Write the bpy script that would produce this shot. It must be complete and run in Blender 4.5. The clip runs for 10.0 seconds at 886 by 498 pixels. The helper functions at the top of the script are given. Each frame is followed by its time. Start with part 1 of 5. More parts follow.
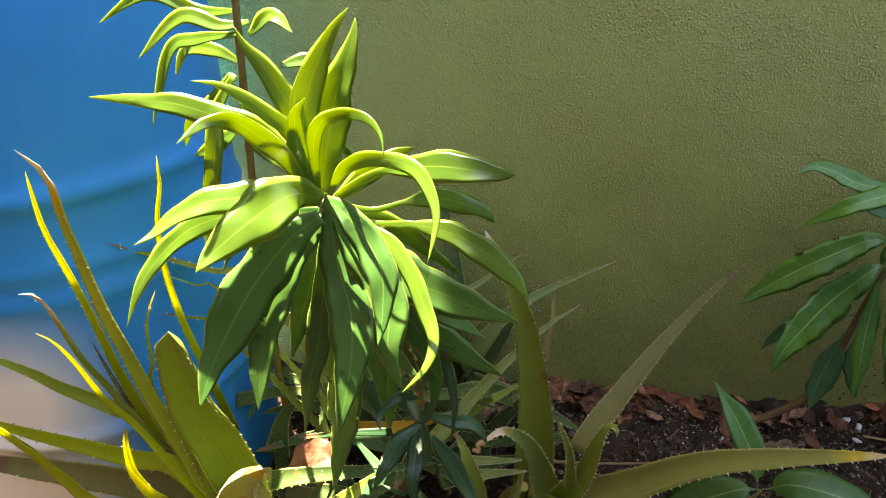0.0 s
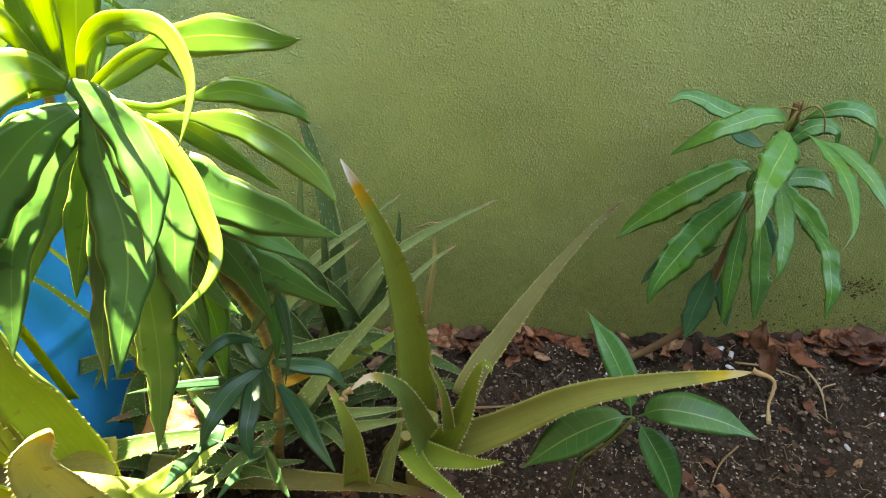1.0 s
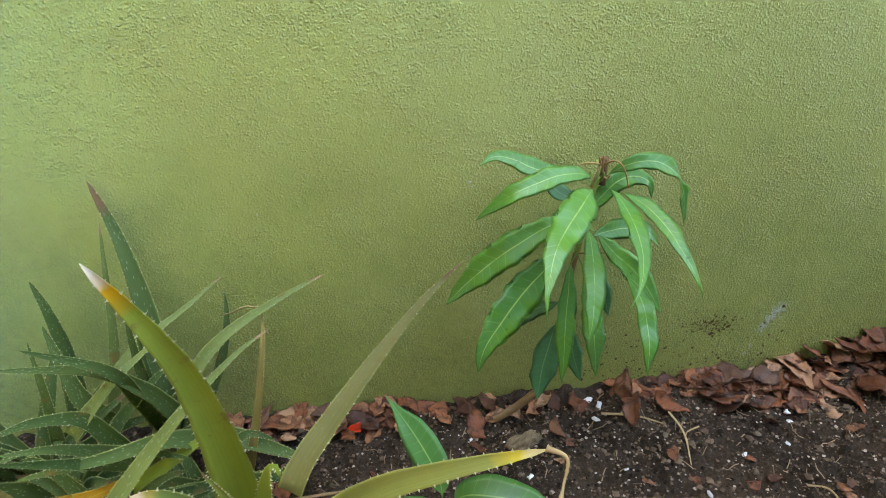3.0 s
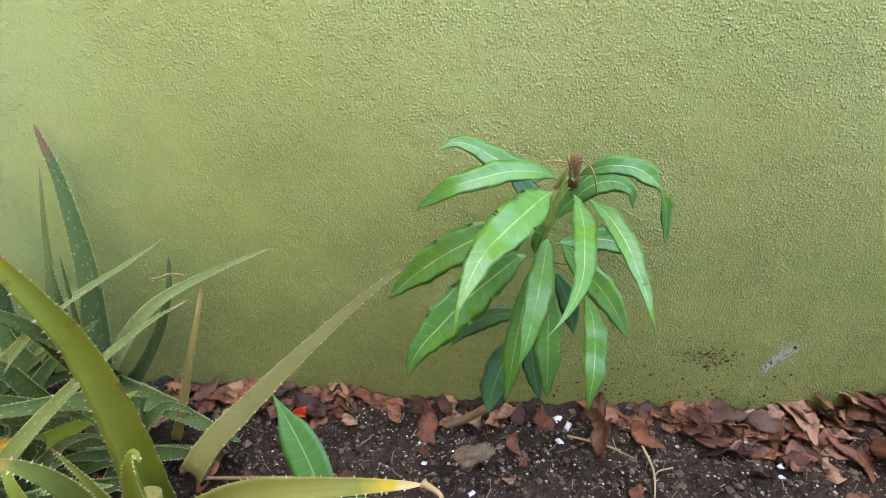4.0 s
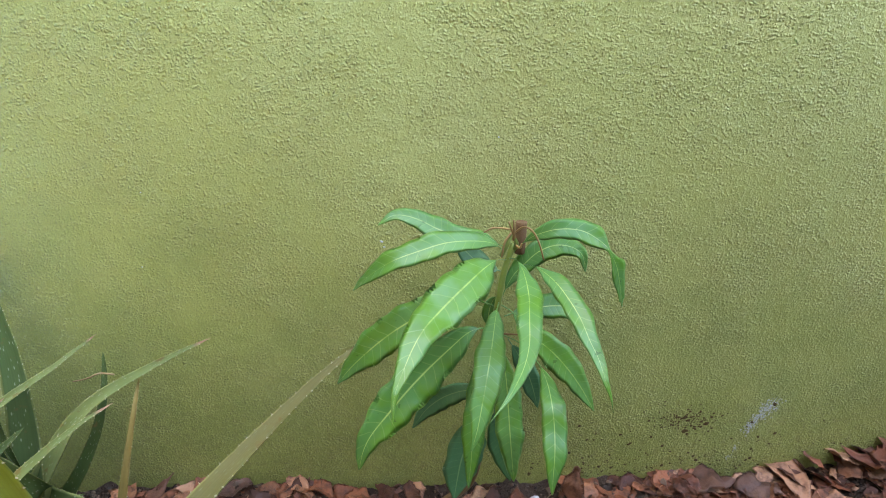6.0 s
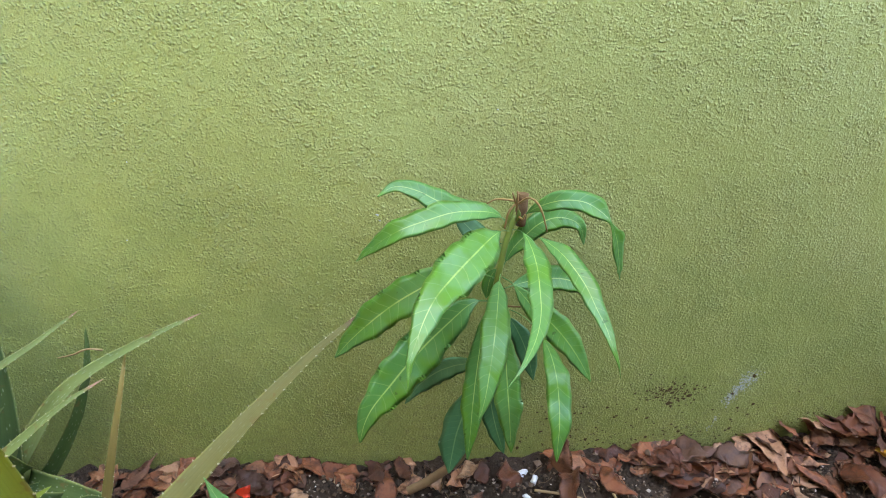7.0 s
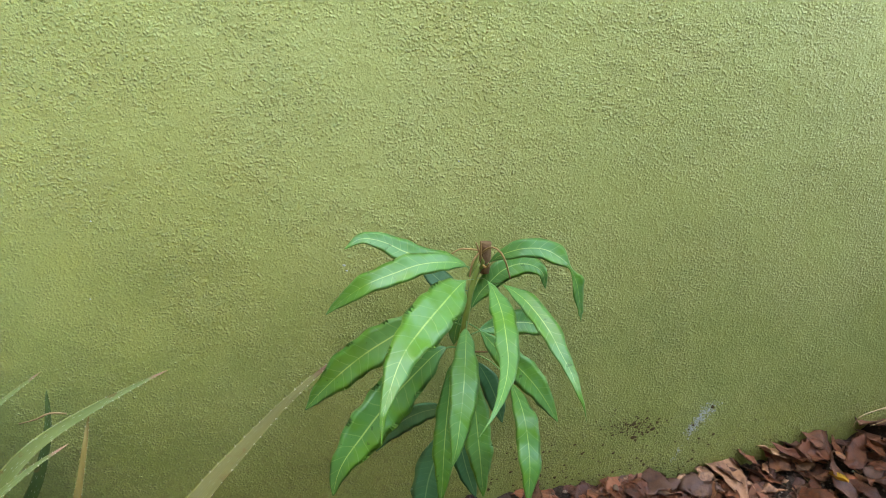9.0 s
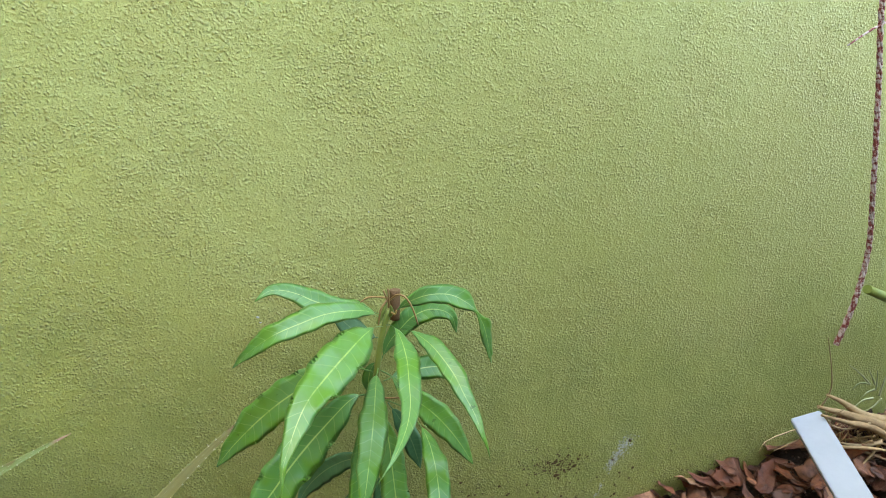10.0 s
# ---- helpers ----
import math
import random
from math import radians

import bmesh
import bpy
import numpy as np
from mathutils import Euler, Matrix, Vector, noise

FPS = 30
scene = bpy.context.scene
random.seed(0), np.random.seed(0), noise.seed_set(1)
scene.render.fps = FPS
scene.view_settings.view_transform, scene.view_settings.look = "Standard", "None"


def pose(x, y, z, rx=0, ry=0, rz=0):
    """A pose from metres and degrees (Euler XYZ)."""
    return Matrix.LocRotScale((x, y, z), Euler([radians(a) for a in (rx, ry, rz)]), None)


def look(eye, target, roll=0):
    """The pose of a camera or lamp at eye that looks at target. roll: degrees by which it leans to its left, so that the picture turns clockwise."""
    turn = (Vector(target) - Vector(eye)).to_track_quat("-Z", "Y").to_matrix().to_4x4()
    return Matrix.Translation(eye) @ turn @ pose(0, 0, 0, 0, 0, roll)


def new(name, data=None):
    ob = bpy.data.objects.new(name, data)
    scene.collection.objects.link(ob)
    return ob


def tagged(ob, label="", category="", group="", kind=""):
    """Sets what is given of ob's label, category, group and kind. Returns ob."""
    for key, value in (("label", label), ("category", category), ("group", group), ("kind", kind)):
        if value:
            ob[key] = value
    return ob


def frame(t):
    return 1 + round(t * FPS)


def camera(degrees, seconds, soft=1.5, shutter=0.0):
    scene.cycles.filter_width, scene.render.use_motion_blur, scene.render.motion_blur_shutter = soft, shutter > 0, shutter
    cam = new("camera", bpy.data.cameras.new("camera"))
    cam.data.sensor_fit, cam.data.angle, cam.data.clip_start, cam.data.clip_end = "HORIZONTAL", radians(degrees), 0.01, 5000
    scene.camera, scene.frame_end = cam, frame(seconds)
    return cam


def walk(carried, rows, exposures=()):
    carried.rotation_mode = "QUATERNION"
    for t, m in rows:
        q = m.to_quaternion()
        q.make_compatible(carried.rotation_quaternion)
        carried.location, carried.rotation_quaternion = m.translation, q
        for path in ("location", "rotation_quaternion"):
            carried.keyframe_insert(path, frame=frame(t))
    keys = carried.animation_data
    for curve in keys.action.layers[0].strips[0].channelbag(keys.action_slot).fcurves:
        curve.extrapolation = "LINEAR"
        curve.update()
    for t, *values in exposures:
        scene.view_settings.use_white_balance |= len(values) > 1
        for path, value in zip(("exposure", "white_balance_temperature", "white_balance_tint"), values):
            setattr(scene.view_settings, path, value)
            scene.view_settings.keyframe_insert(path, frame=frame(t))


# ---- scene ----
cam = camera(71.4, 10.0, 1.0)
PATH = [
    (0, (0.147, 0.159, 0.948), (-0.05, 1.888, -0.037), -0.0),
    (0.5, (0.183, 0.178, 0.903), (0.104, 1.842, -0.205), 0.5),
    (1, (0.209, 0.197, 0.884), (0.298, 1.88, -0.193), 2.8),
    (1.5, (0.245, 0.205, 0.891), (0.393, 1.928, -0.112), 1.5),
    (2, (0.27, 0.21, 0.902), (0.497, 1.952, -0.054), 1.4),
    (2.5, (0.311, 0.231, 0.909), (0.612, 1.962, -0.047), 1.4),
    (3, (0.423, 0.242, 0.913), (0.663, 1.981, -0.045), 0.5),
    (3.2, (0.483, 0.249, 0.914), (0.66, 1.998, -0.04), 0.6),
    (4.3, (0.612, 0.357, 0.888), (0.603, 2.062, -0.157), 3.7),
    (4.5, (0.606, 0.378, 0.889), (0.528, 2.084, -0.151), 1.4),
    (5, (0.599, 0.407, 0.879), (0.748, 2.113, -0.154), 3.6),
    (5.5, (0.603, 0.394, 0.891), (0.703, 2.183, 0.004), 2.4),
    (6, (0.661, 0.364, 0.884), (0.726, 2.181, 0.049), 0.8),
    (6.2, (0.652, 0.354, 0.862), (0.757, 2.168, 0.026), 1.4),
    (7.3, (0.604, 0.367, 0.864), (0.804, 2.154, -0.012), 2.5),
    (7.5, (0.613, 0.368, 0.87), (0.802, 2.166, 0.016), 1.9),
    (8, (0.608, 0.363, 0.88), (0.802, 2.178, 0.061), 2.1),
    (8.5, (0.609, 0.358, 0.894), (0.858, 2.192, 0.135), 2.3),
    (9, (0.6, 0.351, 0.89), (0.918, 2.173, 0.127), 2.4),
    (9.5, (0.598, 0.336, 0.884), (0.915, 2.159, 0.126), 1.3),
    (10, (0.646, 0.319, 0.905), (1.137, 2.155, 0.284), 2.3),
]
EXPOSURES = [(0.0, 4.38, 8500, 24), (0.5, 4.88, 8700, 24), (1.0, 5.15, 8700, 9), (1.5, 5.67, 8300, 10), (2.0, 5.59, 8400, 6), (2.5, 5.51, 8700, 6), (3.0, 5.59, 8600, 9), (4.5, 6.0, 7550, 25), (5.0, 5.99, 7100, 26), (5.5, 5.9, 7050, 27), (6.0, 5.75, 8050, 21), (7.5, 5.9, 8150, 14), (8.0, 5.85, 8250, 13), (9.0, 5.72, 8750, 13), (10.0, 5.8, 8750, 14)]
walk(cam, [(t, look(eye, target, roll)) for t, eye, target, roll in PATH], EXPOSURES)

# ---- light ----
world = bpy.data.worlds.new("sky")
scene.world = world
world.use_nodes = True
wn = world.node_tree.nodes
SUN_ELEV, SUN_AZ = radians(72.5), radians(-35.6)  # azimuth from +y, minus towards -x
sky = wn.new("ShaderNodeTexSky")
sky.sky_type, sky.sun_disc = "NISHITA", False
sky.sun_elevation, sky.sun_rotation = SUN_ELEV, SUN_AZ
world.node_tree.links.new(sky.outputs[0], wn["Background"].inputs[0])
wn["Background"].inputs[1].default_value = 0.05
sun = new("sun", bpy.data.lights.new("sun", "SUN"))
sun.data.energy, sun.data.angle, sun.data.color = 3.2, radians(0.6), (1.0, 0.95, 0.86)
sun_dir = Vector((math.sin(SUN_AZ) * math.cos(SUN_ELEV), math.cos(SUN_AZ) * math.cos(SUN_ELEV), math.sin(SUN_ELEV)))
sun.matrix_world = look(Vector((0, 0.6, 0.4)) + sun_dir * 12, (0, 0.6, 0.4))


# ---- materials ----
class Nodes:
    """A node material with its principled shader at hand."""

    def __init__(self, name):
        self.mat = bpy.data.materials.new(name)
        self.mat.use_nodes = True
        self.tree = self.mat.node_tree
        self.bsdf = self.tree.nodes["Principled BSDF"]
        self.out = self.tree.nodes["Material Output"]

    def add(self, kind, **values):
        n = self.tree.nodes.new(kind)
        for key, value in values.items():
            if key in n.inputs:
                n.inputs[key].default_value = value
        return n

    def link(self, a, b):
        self.tree.links.new(a, b)

    def noise(self, scale, detail=4.0, vec=None, rough=0.55, dist=0.0):
        n = self.add("ShaderNodeTexNoise", Scale=scale, Detail=detail, Roughness=rough, Distortion=dist)
        self.link(vec if vec else self.coord(), n.inputs["Vector"])
        return n.outputs["Fac"]

    def coord(self, what="Object"):
        return self.add("ShaderNodeTexCoord").outputs[what]

    def ramp(self, fac, *stops):
        n = self.add("ShaderNodeValToRGB")
        e = n.color_ramp.elements
        while len(e) < len(stops):
            e.new(0.5)
        for el, (p, c) in zip(e, stops):
            el.position, el.color = p, (*(c if isinstance(c, tuple) else (c, c, c)), 1)
        self.link(fac, n.inputs[0])
        return n.outputs[0]

    def math(self, op, a, b=None, clamp=False):
        n = self.add("ShaderNodeMath")
        n.operation, n.use_clamp = op, clamp
        for i, v in enumerate((a, b)):
            if v is None:
                continue
            if isinstance(v, (int, float)):
                n.inputs[i].default_value = v
            else:
                self.link(v, n.inputs[i])
        return n.outputs[0]

    def mix(self, fac, a, b, blend="MIX"):
        n = self.add("ShaderNodeMix")
        n.data_type, n.blend_type = "RGBA", blend
        for i, v in ((0, fac), (6, a), (7, b)):
            if isinstance(v, tuple):
                n.inputs[i].default_value = (*v, 1)
            elif isinstance(v, (int, float)):
                n.inputs[i].default_value = v
            else:
                self.link(v, n.inputs[i])
        return n.outputs[2]

    def bump(self, height, strength, distance):
        n = self.add("ShaderNodeBump", Strength=strength, Distance=distance)
        self.link(height, n.inputs["Height"])
        return n

    def random(self):
        return self.add("ShaderNodeObjectInfo").outputs["Random"]

    def finish(self, color, rough, bump=None, spec=0.5, translucent=0.0, trans_color=None):
        for key, v in (("Base Color", color), ("Roughness", rough)):
            if isinstance(v, tuple):
                self.bsdf.inputs[key].default_value = (*v, 1)
            elif isinstance(v, (int, float)):
                self.bsdf.inputs[key].default_value = v
            else:
                self.link(v, self.bsdf.inputs[key])
        self.bsdf.inputs["Specular IOR Level"].default_value = spec
        if bump:
            self.link(bump.outputs[0], self.bsdf.inputs["Normal"])
        if translucent:
            t = self.add("ShaderNodeBsdfTranslucent")
            c = trans_color if trans_color else color
            if isinstance(c, tuple):
                t.inputs[0].default_value = (*c, 1)
            else:
                self.link(c, t.inputs[0])
            m = self.add("ShaderNodeMixShader", Fac=translucent)
            self.link(self.bsdf.outputs[0], m.inputs[1])
            self.link(t.outputs[0], m.inputs[2])
            self.link(m.outputs[0], self.out.inputs[0])
        return self.mat


def stucco_material():
    n = Nodes("olive_green_stucco")
    co = n.coord()
    broad = n.noise(1.3, 3, co)
    col = n.mix(n.ramp(broad, (0.35, 0.0), (0.68, 1.0)), (0.343, 0.365, 0.09), (0.376, 0.405, 0.11))
    # sun-yellowed, paler and greener patches
    col = n.mix(n.math("MULTIPLY", n.ramp(n.noise(4.5, 5, co, 0.65), (0.44, 0.0), (0.62, 1.0)), 0.22), col, (0.43, 0.395, 0.115))
    col = n.mix(n.math("MULTIPLY", n.ramp(n.noise(2.6, 4, co), (0.5, 0.0), (0.75, 1.0)), 0.14), col, (0.4, 0.47, 0.19))
    col = n.mix(n.math("MULTIPLY", n.ramp(n.noise(11, 5, co, 0.6), (0.55, 0.0), (0.72, 1.0)), 0.16), col, (0.3, 0.37, 0.1))
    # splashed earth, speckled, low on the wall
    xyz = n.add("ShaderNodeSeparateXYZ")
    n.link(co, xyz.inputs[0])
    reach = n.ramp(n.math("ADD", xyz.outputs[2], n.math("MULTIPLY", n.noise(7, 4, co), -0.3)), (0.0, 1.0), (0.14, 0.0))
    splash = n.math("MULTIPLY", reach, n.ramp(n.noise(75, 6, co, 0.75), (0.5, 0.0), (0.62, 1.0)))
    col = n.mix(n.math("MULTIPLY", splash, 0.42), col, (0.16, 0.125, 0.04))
    # patchy green algae on the damp lower courses, with low-wall shade painted in
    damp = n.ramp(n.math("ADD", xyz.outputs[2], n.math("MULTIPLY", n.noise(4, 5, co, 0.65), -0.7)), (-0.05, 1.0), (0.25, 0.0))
    algae_and_shade = n.math("MULTIPLY", damp, n.ramp(n.noise(13, 5, co, 0.7), (0.36, 0.25), (0.62, 1.0)))
    col = n.mix(n.math("MULTIPLY", algae_and_shade, 0.5), col, (0.19, 0.25, 0.05))
    # rounded lumps of uneven size thrown on a smoother skin
    warp = n.add("ShaderNodeTexNoise", Scale=120.0, Detail=3.0)
    n.link(co, warp.inputs["Vector"])
    off = n.add("ShaderNodeVectorMath")
    off.operation = "MULTIPLY_ADD"
    n.link(warp.outputs["Color"], off.inputs[0])
    off.inputs[1].default_value = (0.006, 0.006, 0.005)
    n.link(co, off.inputs[2])

    def domes(scale, least):
        cells = n.add("ShaderNodeTexVoronoi", Scale=scale)
        n.link(off.outputs[0], cells.inputs["Vector"])
        size = n.ramp(cells.outputs["Color"], (least, 0.0), (0.95, 1.0))
        return n.math("MULTIPLY", n.ramp(cells.outputs["Distance"], (0.0, 1.0), (0.22, 0.85), (0.42, 0.25), (0.6, 0.0)), size)

    big, mid, small = domes(135.0, 0.55), domes(235.0, 0.3), domes(430.0, 0.3)
    swell = n.noise(28, 4, co, 0.6)
    fine = n.noise(420, 4, co, 0.7)
    rough_here = n.ramp(n.noise(9, 4, co, 0.6), (0.36, 0.45), (0.6, 1.0))
    h = n.math("ADD", n.math("MULTIPLY", big, 0.75), n.math("MULTIPLY", mid, 0.6))
    h = n.math("MULTIPLY", n.math("ADD", h, n.math("MULTIPLY", small, 0.35)), rough_here)
    h = n.math("ADD", h, n.math("ADD", n.math("MULTIPLY", swell, 0.9), n.math("MULTIPLY", fine, 0.22)))
    # lumps tinted paler: their lit tops are put into the colour
    col = n.mix(n.math("MULTIPLY", n.ramp(mid, (0.3, 0.0), (0.9, 1.0)), 0.25), col, (0.46, 0.48, 0.17))
    return n.finish(col, n.math("ADD", 0.36, n.math("MULTIPLY", fine, 0.3)), n.bump(h, 1.0, 0.0059), 0.5)


def soil_material():
    n = Nodes("dark_damp_soil")
    co = n.coord()
    a, b = n.noise(7, 4, co), n.noise(60, 6, co, 0.7)
    col = n.mix(n.ramp(a, (0.35, 0.0), (0.65, 1.0)), (0.036, 0.022, 0.014), (0.09, 0.058, 0.038))
    col = n.mix(n.ramp(b, (0.4, 0.0), (0.75, 0.8)), col, (0.09, 0.068, 0.05))
    fine = n.noise(210, 4, co, 0.7)
    col = n.mix(n.ramp(fine, (0.58, 0.0), (0.7, 0.8)), col, (0.2, 0.16, 0.125))
    return n.finish(col, 0.95, n.bump(n.math("ADD", b, n.math("MULTIPLY", fine, 0.8)), 1.0, 0.018), 0.2)


def leaf_material(name, dark, light, rib, rough=0.4, translucent=0.25, glow=(0.35, 0.5, 0.03), veins=26.0, vein_amount=0.35, margin=None, blotch=None, spec=0.5, blister=1.2, patches=None):
    """UV: across the blade and along it."""
    n = Nodes(name)
    uv = n.add("ShaderNodeSeparateXYZ")
    n.link(n.coord("UV"), uv.inputs[0])
    side = n.math("MULTIPLY", n.math("ABSOLUTE", n.math("SUBTRACT", uv.outputs[0], 0.5)), 2.0)
    co = n.coord()
    tone = n.math("ADD", n.math("MULTIPLY", n.random(), 0.55), n.math("MULTIPLY", n.noise(28, 4, co), 0.6))
    col = n.mix(n.ramp(tone, (0.2, 0.0), (0.9, 1.0)), dark, light)
    phase = n.math("MULTIPLY", n.math("ADD", n.math("SUBTRACT", uv.outputs[1], n.math("MULTIPLY", side, 0.05)), n.math("MULTIPLY", n.noise(20, 2, co), 0.07)), veins * 6.2832)
    wave = n.math("SINE", phase)
    vein = n.ramp(wave, (0.93, 0.0), (1.0, 1.0))
    col = n.mix(n.math("MULTIPLY", n.math("MULTIPLY", vein, vein_amount), n.ramp(n.noise(32, 2, co), (0.36, 0.25), (0.6, 1.0))), col, rib)
    col = n.mix(n.ramp(side, (0.018, 0.95), (0.055, 0.0)), col, rib)
    if patches:
        where = n.math("ADD", n.noise(22, 3, co), n.math("MULTIPLY", uv.outputs[1], 0.16))
        where = n.math("ADD", where, n.math("MULTIPLY", side, 0.1))
        col = n.mix(n.math("MULTIPLY", n.ramp(where, (0.62, 0.0), (0.74, 0.75)), n.ramp(vein, (0.0, 1.0), (1.0, 0.3))), col, patches)
        col = n.mix(n.ramp(n.noise(95, 2, co), (0.7, 0.0), (0.74, 0.6)), col, (0.02, 0.06, 0.008))
    if margin:
        col = n.mix(n.ramp(side, (0.92, 0.0), (0.99, 0.75)), col, margin)
    if blotch:
        col = n.mix(n.ramp(n.noise(75, 2, co), (0.64, 0.0), (0.7, 0.7)), col, blotch)
    height = n.math("ADD", n.math("MULTIPLY", wave, -0.25 * min(1.0, vein_amount * 2)), n.math("MULTIPLY", n.noise(45, 3, co), blister))
    return n.finish(col, n.math("ADD", rough - 0.08, n.math("MULTIPLY", n.noise(60, 3, co), 0.14)), n.bump(height, 0.35, 0.0015), spec, translucent, n.mix(0.65, col, glow))


def aloe_material(name, dark, light, fleck_amount, tip=None, tip_from=0.9, band=None, glow=0.03):
    n = Nodes(name)
    uv = n.add("ShaderNodeSeparateXYZ")
    n.link(n.coord("UV"), uv.inputs[0])
    co = n.coord()
    tone = n.math("ADD", n.math("MULTIPLY", n.random(), 0.5), n.math("MULTIPLY", n.noise(11, 4, co), 0.7))
    col = n.mix(n.ramp(tone, (0.25, 0.0), (0.9, 1.0)), dark, light)
    stretch = n.add("ShaderNodeMapping")
    stretch.inputs["Scale"].default_value = (8, 30, 1)
    n.link(n.coord("UV"), stretch.inputs["Vector"])
    cells = n.add("ShaderNodeTexVoronoi", Scale=1.0)
    n.link(stretch.outputs[0], cells.inputs["Vector"])
    col = n.mix(n.math("MULTIPLY", n.ramp(cells.outputs["Distance"], (0.11, 1.0), (0.24, 0.0)), fleck_amount), col, (0.46, 0.54, 0.36))
    side = n.math("MULTIPLY", n.math("ABSOLUTE", n.math("SUBTRACT", uv.outputs[0], 0.5)), 2.0)
    col = n.mix(n.ramp(side, (0.84, 0.0), (0.97, 0.45)), col, (0.36, 0.38, 0.12))
    streak = n.add("ShaderNodeMapping")
    streak.inputs["Scale"].default_value = (16, 1.6, 1)
    n.link(n.coord("UV"), streak.inputs["Vector"])
    col = n.mix(n.ramp(n.noise(1.0, 4, streak.outputs[0]), (0.45, 0.0), (0.72, 0.25)), col, tuple(v * 0.5 for v in dark))
    scar = n.ramp(n.noise(42, 3, co), (0.63, 0.0), (0.7, 0.65))
    col = n.mix(scar, col, (0.16, 0.1, 0.035))
    if tip:
        v = n.math("ADD", uv.outputs[1], n.math("MULTIPLY", n.math("SUBTRACT", n.noise(30, 2, co), 0.5), 0.06))
        if band:
            col = n.mix(n.ramp(v, (tip_from - 0.07, 0.0), (tip_from - 0.02, 0.9)), col, band)
        col = n.mix(n.ramp(v, (tip_from, 0.0), (tip_from + 0.035, 1.0)), col, tip)
    return n.finish(col, n.math("ADD", 0.36, n.math("MULTIPLY", n.noise(30, 3, co), 0.25)), n.bump(n.noise(70, 4, co), 0.3, 0.0015), 0.06, glow, (0.7, 0.7, 0.06))


def plain_material(name, a, b, scale=20.0, rough=0.7, bump=0.3, spec=0.3, translucent=0.0, spread=0.5, island=False):
    n = Nodes(name)
    co = n.coord()
    chance = n.add("ShaderNodeNewGeometry").outputs["Random Per Island"] if island else n.random()
    tone = n.math("ADD", n.math("MULTIPLY", chance, spread), n.math("MULTIPLY", n.noise(scale, 5, co), 1.0 - spread + 0.2))
    col = n.mix(n.ramp(tone, (0.25, 0.0), (0.8, 1.0)), a, b)
    return n.finish(col, rough, n.bump(n.noise(scale * 5, 4, co), bump, 0.002), spec, translucent)


def dead_leaf_material(name="dead_leaf", island=False):
    n = Nodes(name)
    co = n.coord()
    chance = n.add("ShaderNodeNewGeometry").outputs["Random Per Island"] if island else n.random()
    base = n.ramp(chance, (0.0, (0.045, 0.018, 0.01)), (0.2, (0.14, 0.046, 0.02)), (0.45, (0.25, 0.085, 0.036)), (0.62, (0.095, 0.048, 0.03)), (0.82, (0.32, 0.13, 0.058)), (1.0, (0.4, 0.23, 0.13)))
    col = n.mix(n.ramp(n.noise(38, 5, co, 0.65), (0.36, 0.75), (0.52, 0.0)), base, (0.03, 0.013, 0.008))
    col = n.mix(n.ramp(n.noise(16, 3, co), (0.58, 0.0), (0.78, 0.4)), col, (0.3, 0.15, 0.06))
    return n.finish(col, n.math("ADD", 0.3, n.math("MULTIPLY", n.noise(25, 3, co), 0.4)), n.bump(n.noise(110, 5, co, 0.65), 0.8, 0.003), 0.28)


def barrel_material():
    n = Nodes("blue_plastic")
    co = n.coord()
    col = n.mix(n.ramp(n.noise(3, 3, co), (0.35, 0.0), (0.7, 1.0)), (0.0, 0.235, 0.63), (0.0, 0.31, 0.77))
    col = n.mix(n.math("MULTIPLY", n.ramp(n.noise(40, 4, co), (0.55, 0.0), (0.8, 1.0)), 0.12), col, (0.1, 0.25, 0.5))
    # glare on the lower flank, put into the colour as a pale patch
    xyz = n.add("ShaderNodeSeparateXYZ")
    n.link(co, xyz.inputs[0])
    painted_glare = n.math("MULTIPLY", n.ramp(n.math("ADD", xyz.outputs[0], n.math("MULTIPLY", n.noise(6, 3, co), 0.06)), (0.1, 1.0), (0.19, 0.0)), n.ramp(xyz.outputs[2], (0.4, 1.0), (0.52, 0.0)))
    col = n.mix(n.math("MULTIPLY", painted_glare, 0.95), col, (0.88, 0.92, 0.92))
    return n.finish(col, n.math("ADD", 0.32, n.math("MULTIPLY", n.noise(18, 3, co), 0.15)), n.bump(n.noise(60, 3, co), 0.08, 0.002), 0.12)


def twine_material():
    n = Nodes("red_and_white_twine")
    col = n.mix(n.ramp(n.noise(130, 4, n.coord(), 0.7), (0.46, 0.0), (0.55, 1.0)), (0.24, 0.06, 0.045), (0.55, 0.44, 0.36))
    return n.finish(col, 0.8, n.bump(n.noise(420, 4, n.coord(), 0.7), 0.9, 0.0015), 0.2)


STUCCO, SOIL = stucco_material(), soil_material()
MANGO_GREEN = leaf_material("mango_leaf_green", (0.055, 0.195, 0.04), (0.105, 0.285, 0.068), (0.34, 0.5, 0.13), 0.34, 0.14, (0.2, 0.5, 0.03), 17.0, 0.32, (0.16, 0.3, 0.06), None, 0.42, 1.4, (0.08, 0.23, 0.014))
MANGO_DARK = leaf_material("mango_leaf_dark", (0.042, 0.15, 0.052), (0.068, 0.2, 0.08), (0.17, 0.32, 0.12), 0.42, 0.08, (0.1, 0.3, 0.03), 15.0, 0.28, (0.1, 0.2, 0.05), None, 0.4, 0.8)
SEEDLING_GREEN = leaf_material("seedling_leaf_green", (0.035, 0.13, 0.03), (0.065, 0.2, 0.045), (0.24, 0.4, 0.12), 0.36, 0.16, (0.2, 0.5, 0.03), 11.0, 0.3, None, None, 0.5, 0.8)
